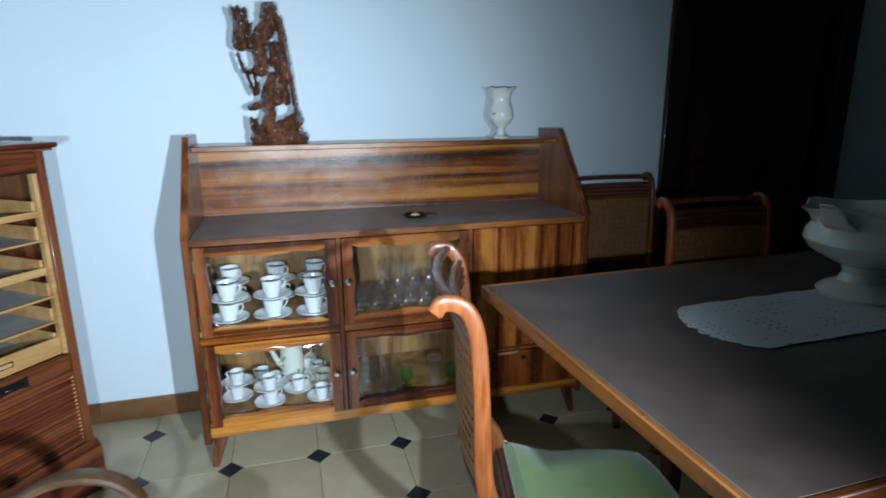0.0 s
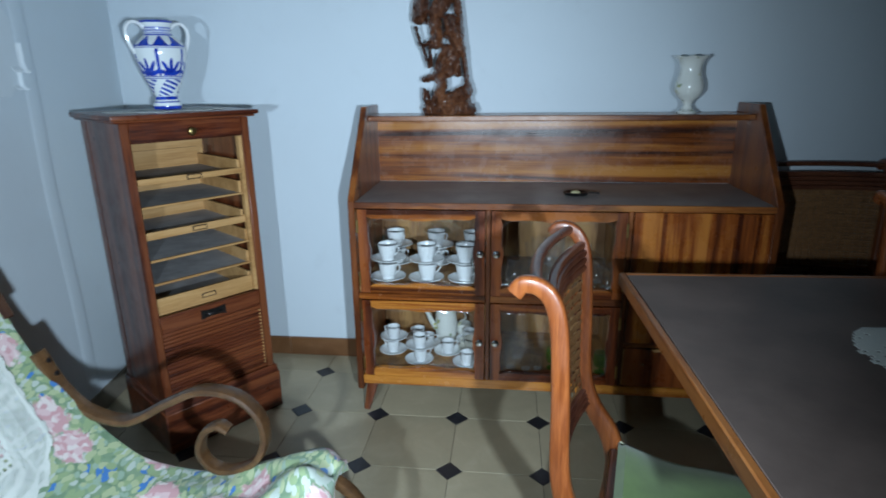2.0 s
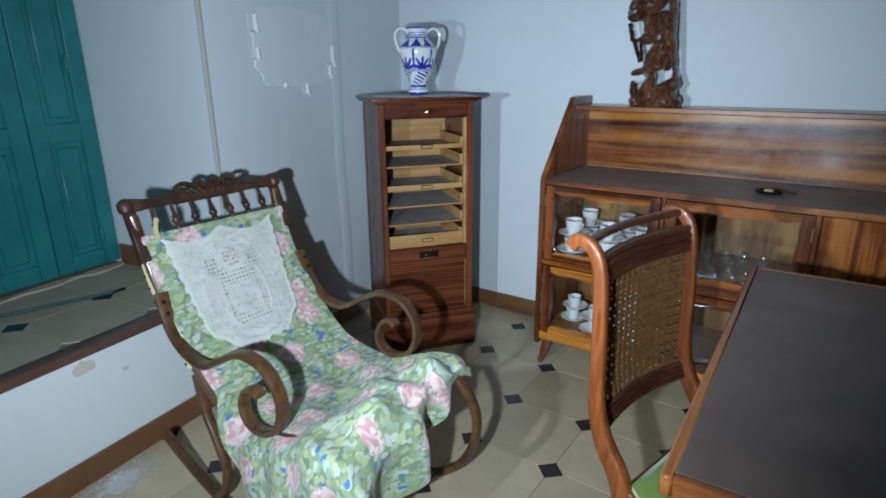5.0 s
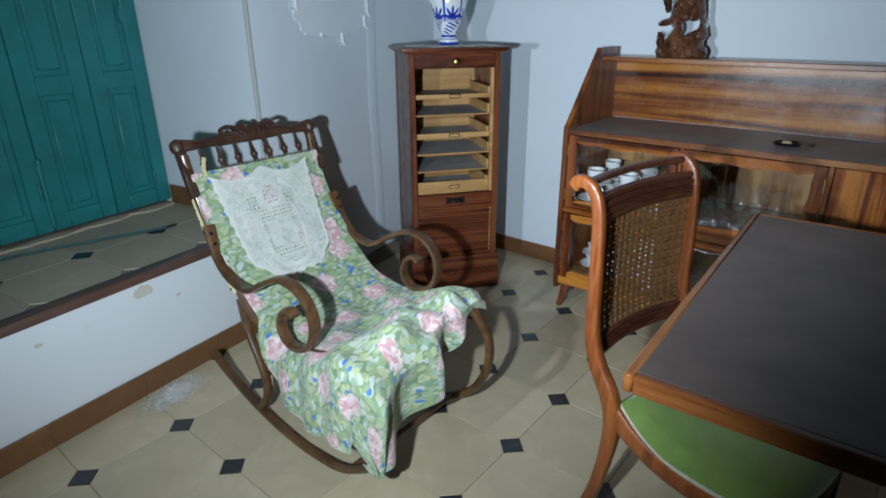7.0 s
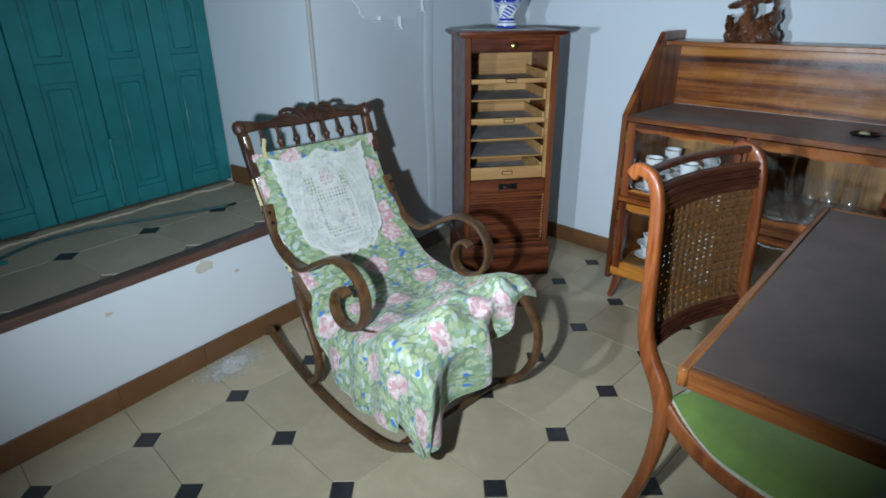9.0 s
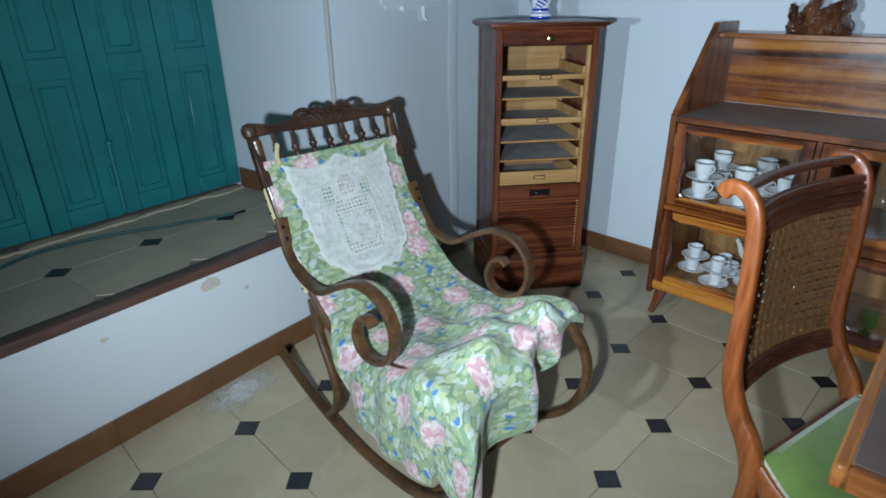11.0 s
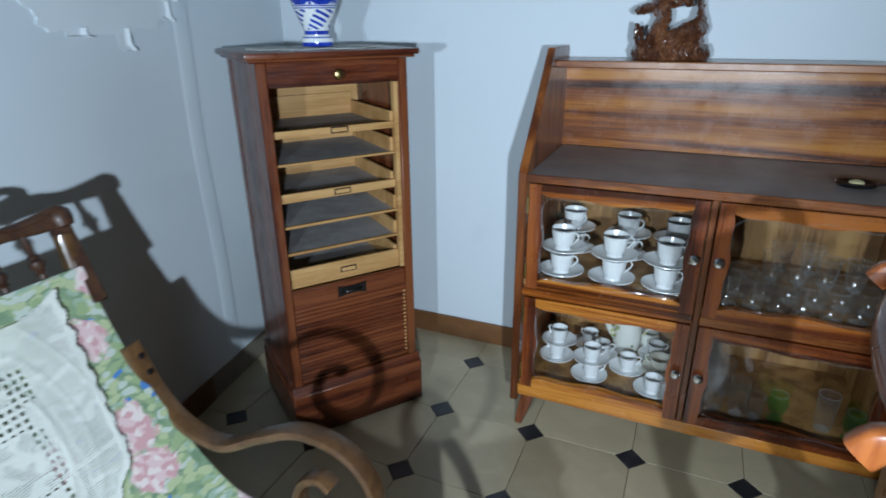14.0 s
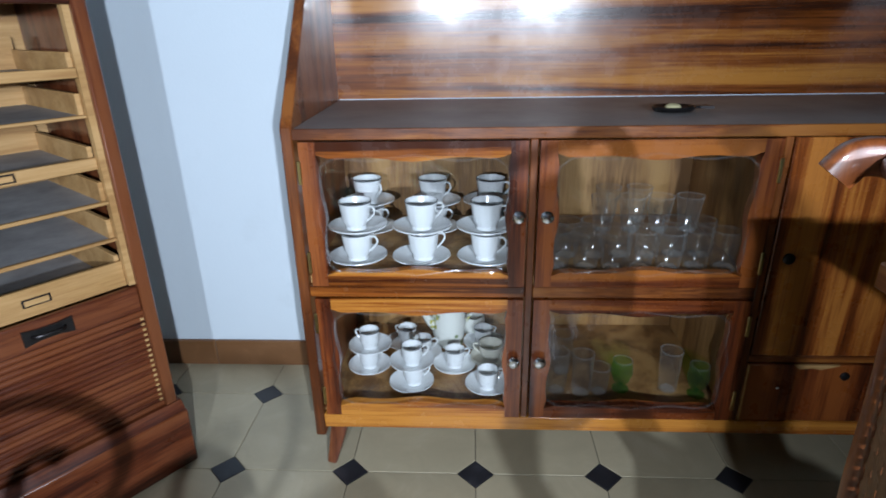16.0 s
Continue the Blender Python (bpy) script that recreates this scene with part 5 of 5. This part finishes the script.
def lace_shape(u, v):
    w = (2 * u - 1) * 0.195
    l = v * 0.45
    top = 0.006 + 0.030 * abs(math.sin(u * math.pi * 2))
    half = 0.190 - 0.09 * min(l, 0.33) - 0.95 * max(0.0, l - 0.33) + 0.003 * math.sin(l * 150)
    return abs(w) < half and top < l < 0.412 + 0.005 * math.cos(w * 150)


def motif(i, k):
    """Place in the crochet pattern: the two ovals of the urn and the distance down."""
    u, v = abs((i + 0.5) / 122 * 2 - 1), (k + 0.5) / 138
    dome = math.hypot(u / 0.17, (v - 0.25) / 0.085)
    body = max(u / 0.38, abs(v - 0.56) / 0.27) * 0.55 + 0.45 * math.hypot(u / 0.38, (v - 0.56) / 0.27)
    return u, v, dome, body


def lace_holes(i, k):
    """Open squares of the filet crochet in rows across the urn and down its sides."""
    u, v, dome, body = motif(i, k)
    square = i % 4 in (1, 2) and k % 4 in (1, 2)
    if dome < 0.9 or (body < 0.92 and (0.34 < v < 0.45 or 0.68 < v < 0.76)):
        return square and noise.noise(Vector((i * 0.21, k * 0.21, 3))) > -0.40
    if 0.72 < body < 0.92 and 0.45 < v < 0.70:
        return square
    return 0.24 < v < 0.36 and 0.26 < u < 0.46 and square


def lace_dense(i, k):
    u, v, dome, body = motif(i, k)
    l, w = v * 0.45, u * 0.195
    half = 0.190 - 0.09 * min(l, 0.33) - 0.95 * max(0.0, l - 0.33)
    if w > half - 0.012 or l > 0.398 or l < 0.022:
        return True
    ring = abs(dome - 1.15) < 0.14 or abs(body - 1.04) < 0.055 or abs(body - 1.28) < 0.03
    fill = body < 0.70 and noise.noise(Vector((i * 0.17, k * 0.17, 6))) > 0.05
    inner = body < 0.95 and (0.34 < v < 0.45 or 0.68 < v < 0.76)
    return ring or fill or inner or noise.noise(Vector((u * 5, v * 34, 8))) > 0.28


def lace_place(u, v):
    p, t = back_at(v * 0.45)
    n = Vector((-t.z, 0, t.x)) * (1 if t.x > 0 else -1)
    n = Vector((abs(n.x), 0, abs(n.z)))
    dd = math.hypot((2 * u - 1) / 0.62, (v - 0.52) / 0.42)
    ridge = 0.0007 * (math.exp(-((dd - 0.70) / 0.035) ** 2) + math.exp(-((dd - 1.02) / 0.04) ** 2) + math.exp(-((dd - 1.35) / 0.03) ** 2))
    q = p + n * (0.020 + ridge + 0.002 * math.sin(u * 19) * math.sin(v * 13))
    return (q.x, (2 * u - 1) * 0.195 - 0.012 + 0.006 * math.sin(v * 5), q.z)


single("antimacassar", lace_mat(122, 138, lace_shape, lace_holes, lace_place, lace_dense), M["lace"], "white crochet antimacassar tied on the chair back", "lace cover", ROCK, "", False).data.materials.append(M["net"])
single("ribbon_tie", sweep(spline([(-0.306, -0.200, 0.828), (-0.308, -0.205, 0.850), (-0.314, -0.200, 0.872), (-0.322, -0.192, 0.888)], 4), 0.014, 0.003, (0, 1, 0)), M["lining"], "pale green ribbon tie on the chair back", "ribbon", ROCK)

# ---------------------------------------------------------------- dining table and chairs
TAB = pose(1.128, -0.965, 0, 0, 0, 2.0)
TL, TWID, TZ = 1.95, 1.01, 0.774
table = thing("dining_table", "large dark-topped wooden dining table with orange wood edge", "table", TAB)
part("table_top", boxed(0.016, TL - 0.016, -TWID / 2 + 0.016, TWID / 2 - 0.016, TZ - 0.030, TZ, 0.0015), M["table_top"], table, "dusty dark brown table top")
part("edge_strip", boxed(0, 0.0155, -TWID / 2, TWID / 2, TZ - 0.034, TZ + 0.001, 0.003), M["table_edge"], table)
part("edge_strip", boxed(TL - 0.0155, TL, -TWID / 2, TWID / 2, TZ - 0.034, TZ + 0.001, 0.003), M["table_edge"], table)
for sy in (-1, 1):
    a, b = sorted((sy * TWID / 2, sy * (TWID / 2 - 0.0155)))
    part("edge_strip", boxed(0.016, TL - 0.016, a, b, TZ - 0.034, TZ + 0.001, 0.003), M["table_edge_x"], table)
part("apron", boxed(0.50, TL - 0.14, -TWID / 2 + 0.14, TWID / 2 - 0.14, TZ - 0.10, TZ - 0.031), M["chair_dark"], table)
for lx in (0.56, TL - 0.2):
    for ly in (-0.3, 0.3):
        part("leg", sweep([Vector((lx, ly, TZ - 0.09)), Vector((lx, ly, 0.4)), Vector((lx, ly, 0.0))], 0.075, 0.075, (0, 1, 0), None, lambda t: 1 - 0.4 * t, 12, 5.0), M["chair_dark"], table)


def runner_shape(u, v):
    y = abs(2 * v - 1)
    e = 0.035 * abs(math.sin(u * 40)) * 0.3
    tip = 0.10 * (y ** 2.2) / 1.25
    return u * 1.25 > tip + 0.006 * abs(math.sin(v * 22)) and y < 0.97 - 0.03 * abs(math.sin(u * 38))


RUN = TAB @ pose(0.345, 0.032, TZ + 0.001)
single("table_runner", lace_mat(150, 44, runner_shape, lambda i, k: (i % 3 == 1 and k % 3 == 1 and noise.noise(Vector((i * 0.11, k * 0.16, 5))) > 0.12),
                                lambda u, v: (u * 1.25, (v - 0.5) * 0.285, 0.0022 + 0.0018 * math.sin(u * 60) * abs(2 * v - 1) ** 6 + 0.0012)), M["lace"],
       "white crochet runner with scalloped edge on the dining table", "table runner", RUN, "", False)
bowl = thing("tureen", "white glazed ceramic footed bowl with fluted rim and leaf handles", "bowl", TAB @ pose(0.935, 0.095, TZ + 0.0055, 0, 0, 10))
part("bowl", lathe([(0.07, 0), (0.098, 0.0), (0.102, 0.010), (0.085, 0.026), (0.055, 0.040), (0.046, 0.060), (0.052, 0.082), (0.095, 0.100), (0.135, 0.125), (0.150, 0.150), (0.146, 0.172), (0.134, 0.192), (0.138, 0.215), (0.158, 0.236), (0.153, 0.238), (0.128, 0.212), (0.126, 0.19), (0.135, 0.15), (0.05, 0.10)],
                   48, None, (0, 0, 0), lambda a, k: (1 + (0.05 * math.cos(8 * a) if k in (12, 13, 14) else 0.0), 0.006 * math.cos(4 * a) if k in (13, 14) else 0)), M["cream_china"], bowl)
for s in (-1, 1):
    part("leaf_handle", sweep(spline([(s * 0.135, 0, 0.195), (s * 0.17, 0, 0.215), (s * 0.195, 0, 0.250), (s * 0.215, 0, 0.262)], 5), 0.08, 0.010, (0, 1, 0), None, lambda t: 1.1 - 0.65 * t), M["cream_china"], bowl)


def dining_chair(m, label):
    """Local x forwards, origin on the floor below the middle of the top bar."""
    c = thing("dining_chair", label, "chair", m, "chairs round the table")
    hw = 0.200
    for sy in (-1, 1):
        y = sy * hw
        post = spline([(0.070, y, 0.0), (0.103, y, 0.10), (0.126, y, 0.20), (0.140, y, 0.30), (0.142, y, 0.37), (0.122, y, 0.435), (0.080, y, 0.502), (0.056, y, 0.585), (0.050, y, 0.73), (0.043, y, 0.86), (0.030, y, 0.918), (0.006, y, 0.944), (-0.022, y, 0.946), (-0.036, y, 0.930)], 6)
        part("back_post", sweep(post, 0.030, 0.042, (0, 1, 0), None, lambda t: 0.78 + 0.40 * math.exp(-((t - 0.36) / 0.17) ** 2) - 0.05 * t, 14, 3.5), M["orange"], c, "orange-brown scrolled post")
        part("front_leg", sweep(spline([(0.505, sy * 0.19, 0.35), (0.515, sy * 0.195, 0.27), (0.520, sy * 0.20, 0.14), (0.535, sy * 0.20, 0.0)], 4), 0.036, 0.04, (0, 1, 0), None, lambda t: 1.1 - 0.35 * t), M["chair_dark"], c)
        part("seat_rail", sweep(spline([(0.140, sy * 0.200, 0.392), (0.20, sy * 0.207, 0.358), (0.29, sy * 0.213, 0.332), (0.40, sy * 0.213, 0.326), (0.515, sy * 0.205, 0.332)], 4), 0.024, 0.050, (0, 1, 0)), M["orange"], c)
    part("seat_rail", sweep(spline([(0.518, -0.20, 0.336), (0.540, -0.10, 0.336), (0.548, 0.0, 0.336), (0.540, 0.10, 0.336), (0.518, 0.20, 0.336)], 5), 0.045, 0.024, (0, 0, 1)), M["chair_dark"], c)
    part("seat_rail", boxed(0.130, 0.155, -0.185, 0.185, 0.350, 0.400, 0.005), M["chair_dark"], c)
    # padded seat, rising to the back and bowed at the front
    bm = bmesh.new()
    nx, ny = 22, 20
    g = {}

    def rim_z(u):
        return 0.358 + 0.060 * max(0.0, 1 - u / 0.42) ** 1.7
    for i in range(nx + 1):
        for k in range(ny + 1):
            u, v = i / nx, k / ny * 2 - 1
            half = 0.188 + 0.030 * math.sin(math.pi * min(1.0, u * 0.85))
            e = (1 - (2 * u - 1) ** 6) * (1 - v ** 6)
            x = 0.150 + (0.372 + 0.034 * (1 - v * v)) * u
            g[i, k] = bm.verts.new((x, v * half, rim_z(u) + 0.044 * max(0, e) ** 0.5 * (0.75 + 0.25 * (1 - v * v))))
    for i in range(nx):
        for k in range(ny):
            bm.faces.new((g[i, k], g[i + 1, k], g[i + 1, k + 1], g[i, k + 1]))
    low = [g[i, 0] for i in range(nx + 1)] + [g[nx, k] for k in range(1, ny + 1)] + [g[i, ny] for i in range(nx - 1, -1, -1)] + [g[0, k] for k in range(ny - 1, 0, -1)]
    dn = [bm.verts.new((v.co.x, v.co.y, v.co.z - 0.018)) for v in low]
    for a in range(len(low)):
        b = (a + 1) % len(low)
        bm.faces.new((low[a], low[b], dn[b], dn[a]))
    bm.faces.new(dn)
    seat = part("seat", bm, M["velvet"], c, "green velvet padded seat")
    for sy in (-1, 1):
        edge = [Vector((0.150 + 0.372 * t, sy * (0.190 + 0.030 * math.sin(math.pi * min(1.0, t * 0.85))), rim_z(t) - 0.003)) for t in [q / 24 for q in range(25)]]
        part("braid", sweep(edge, 0.006, 0.011, (0, 1, 0), None, None, 6, 2.0), M["gimp"], seat, "pale braid along the seat")
    front = [Vector((0.523 + 0.034 * (1 - v * v), v * 0.205, rim_z(1.0) - 0.003)) for v in [q / 10 - 1 for q in range(21)]]
    part("braid", sweep(front, 0.011, 0.006, (0, 0, 1), None, None, 6, 2.0), M["gimp"], seat, "pale braid along the seat")

    # back: top bar, fluted rail, cane, low fluted rail, all bowed backwards
    def back_x(z):
        return 0.050 + (0.020 * (0.57 - z) / 0.06 if z < 0.57 else -0.010 * (z - 0.57) / 0.30 if z < 0.90 else -0.010 - 0.55 * (z - 0.90))

    def bow(y, z):
        return Vector((back_x(z) - 0.030 * (1 - (y / hw) ** 2), y, z))
    ys = [hw * (k / 7 - 1) for k in range(15)]
    part("top_bar", sweep([bow(y, 0.944) + Vector((-0.012, 0, 0)) for y in ys], 0.020, 0.022, (0, 0, 1), None, None, 10, 2.2), M["chair_dark"], c)
    for z, hgt in ((0.884, 0.070), (0.526, 0.042)):
        rl = bmesh.new()
        for q in range(4):
            dz = (q - 1.5) * hgt / 4
            sweep([bow(y, z + dz) for y in ys], hgt / 4 + 0.002, 0.020, (0, 0, 1), rl, None, 8, 2.4)
        part("fluted_rail", rl, M["chair_dark"], c, "dark fluted back rail")
    # woven cane
    cn = bmesh.new()
    nv, nh = 30, 25
    for k in range(nv):
        y = -hw + 0.017 + (2 * hw - 0.034) * k / (nv - 1)
        off = 0.0012 * (1 if k % 2 else -1)
        sweep([bow(y, 0.547 + 0.305 * q / 5) + Vector((off, 0, 0)) for q in range(6)], 0.0106, 0.0012, (0, 1, 0), cn, None, 4, 2.0)
    for k in range(nh):
        z = 0.552 + 0.296 * k / (nh - 1)
        off = 0.0012 * (1 if k % 2 else -1)
        sweep([bow(y, z) - Vector((off, 0, 0)) for y in ys], 0.0098, 0.0012, (0, 0, 1), cn, None, 4, 2.0)
    part("cane_panel", cn, M["cane"], c, "woven cane back panel", False)["kind"] = "stuff"
    return c


near_chair = dining_chair(pose(0.905, -0.852, 0, 0, 0, -13.0), "orange-brown dining chair with cane back and green velvet seat")
c2 = copy_thing(near_chair, pose(2.03, 0.395, 0, 0, 0, -92))
c2["label"] = "dark cane-backed dining chair standing against the wall"
c3 = copy_thing(near_chair, pose(2.06, -0.26, 0, 0, 0, -91))
c3["label"] = "cane-backed dining chair tucked under the far side of the table"

# ---------------------------------------------------------------- floor tiles, piece by piece
H = 0.0445                      # half diagonal of a black tile


def octagon():
    g, c = P / 2 - 0.0011, H + 0.0008
    return prism([(g, -g + c), (g, g - c), (g - c, g), (-g + c, g), (-g, g - c), (-g, -g + c), (-g + c, -g), (g - c, -g)], 2, -0.008, 0.0, None, 0.0008)


def diamond():
    return prism([(H, 0), (0, H), (-H, 0), (0, -H)], 2, -0.008, 0.0003, None, 0.0006)


old_me = mesh_of("floor_tile", octagon(), M["tile_old"], False)
oct_me = mesh_of("floor_tile", octagon(), M["tile"], False)
dia_me = mesh_of("black_tile", diamond(), M["cabochon"], False)
rnd = random.Random(9)
rest = {0: [], 1: []}


def west_x(y):
    return -0.82 - 0.146 * y


for c in range(-4, 13):
    for r in range(-14, 2):
        cx, cy = (c + 0.5) * P, (r + 0.5) * P
        near = c <= 7 and r >= -8
        if cx > west_x(cy) - 0.22 and cx < EAST + 0.2:
            m = pose(cx, cy, rnd.uniform(-0.0004, 0.0002), rnd.uniform(-0.05, 0.05), rnd.uniform(-0.05, 0.05), rnd.choice((0, 90, 180, 270)))
            if near:
                piece("floor_tile", oct_me, floor, m)
            else:
                rest[0].append(m)
        dx, dy = c * P, r * P
        if dx > west_x(dy) - 0.08 and dx < EAST + 0.1:
            m = pose(dx, dy, rnd.uniform(-0.0003, 0.0002), 0, 0, rnd.choice((0, 90, 180, 270)))
            if near:
                piece("black_tile", dia_me, floor, m)
            else:
                rest[1].append(m)
for k, (me, name) in enumerate(((oct_me, "floor_tiles_far"), (dia_me, "black_tiles_far"))):
    far = bmesh.new()
    for m in rest[k]:
        n0 = len(far.verts)
        far.from_mesh(me)
        far.verts.ensure_lookup_table()
        bmesh.ops.transform(far, matrix=m, verts=far.verts[n0:])
    ob = part(name, far, (M["tile"], M["cabochon"])[k], floor, "", False)
    ob["kind"] = "stuff"
# the raised sill's own tiles, square to the slanted wall
for a in range(3):
    for b in range(9):
        n_, s_ = -0.315 * a - 0.205, -0.158 - 0.315 * b
        if n_ > -DEEP:
            piece("floor_tile", old_me, sill, pose(n_ + 0.0, s_, STEP) @ Matrix.Diagonal((1, 1, 1, 1)))
        if -0.63 < n_ - 0.1575:
            piece("black_tile", dia_me, sill, pose(n_ - 0.1575, s_ - 0.1575, STEP))
# fallen plaster dust by the riser: a thin spread of powder with a few crumbs on it
def powder():
    m, nt, b = nodes_of("plaster_powder")
    tc = nt.nodes.new("ShaderNodeTexCoord")
    ln = nt.nodes.new("ShaderNodeVectorMath")
    ln.operation = "LENGTH"
    mp = nt.nodes.new("ShaderNodeMapping")
    mp.inputs["Scale"].default_value = (1 / 0.11, 1 / 0.19, 0.0)
    nt.links.new(tc.outputs["Object"], mp.inputs["Vector"])
    nt.links.new(mp.outputs[0], ln.inputs[0])
    n = noise_of(nt, tc.outputs["Object"], 28, 7, 0.7)
    thin = maths(nt, "SUBTRACT", maths(nt, "MULTIPLY", n, 1.9), maths(nt, "ADD", ln.outputs["Value"], 0.10))
    nt.links.new(ramp(nt, thin, [(0.05, (0, 0, 0)), (0.60, (0.75, 0.75, 0.75))]), b.inputs["Alpha"])
    b.inputs["Base Color"].default_value = (0.66, 0.66, 0.63, 1)
    b.inputs["Roughness"].default_value = 0.95
    return m


heap = bmesh.new()
grid_v = {}
for i in range(13):
    for k in range(21):
        x_, y_ = (i / 12 - 0.32) * 0.22, (k / 20 - 0.5) * 0.44
        rim_ = max(0.0, 1 - math.hypot(x_ / 0.13, y_ / 0.21))
        grid_v[i, k] = heap.verts.new((x_, y_, 0.0012 + 0.004 * rim_ * (0.6 + 0.5 * noise.noise(Vector((x_ * 40, y_ * 40, 1))))))
for i in range(12):
    for k in range(20):
        heap.faces.new((grid_v[i, k], grid_v[i + 1, k], grid_v[i + 1, k + 1], grid_v[i, k + 1]))
dust = thing("plaster_dust", "white plaster powder fallen on the floor by the riser", "plaster dust", W @ pose(0.085, -0.64, 0))
part("powder", heap, powder(), dust, "thin spread of white powder")["kind"] = "stuff"
crumbs = bmesh.new()
rd = random.Random(77)
for k in range(60):
    a, q = rd.uniform(0, 6.28), abs(rd.gauss(0, 0.04))
    bmesh.ops.create_icosphere(crumbs, subdivisions=1, radius=rd.uniform(0.001, 0.0032), matrix=Matrix.Translation((-0.02 + q * math.cos(a), q * 1.6 * math.sin(a), 0.004)) @ Matrix.Diagonal((1, 1, 0.6, 1)))
part("crumbs", crumbs, M["flake"], dust, "small plaster crumbs")["kind"] = "stuff"
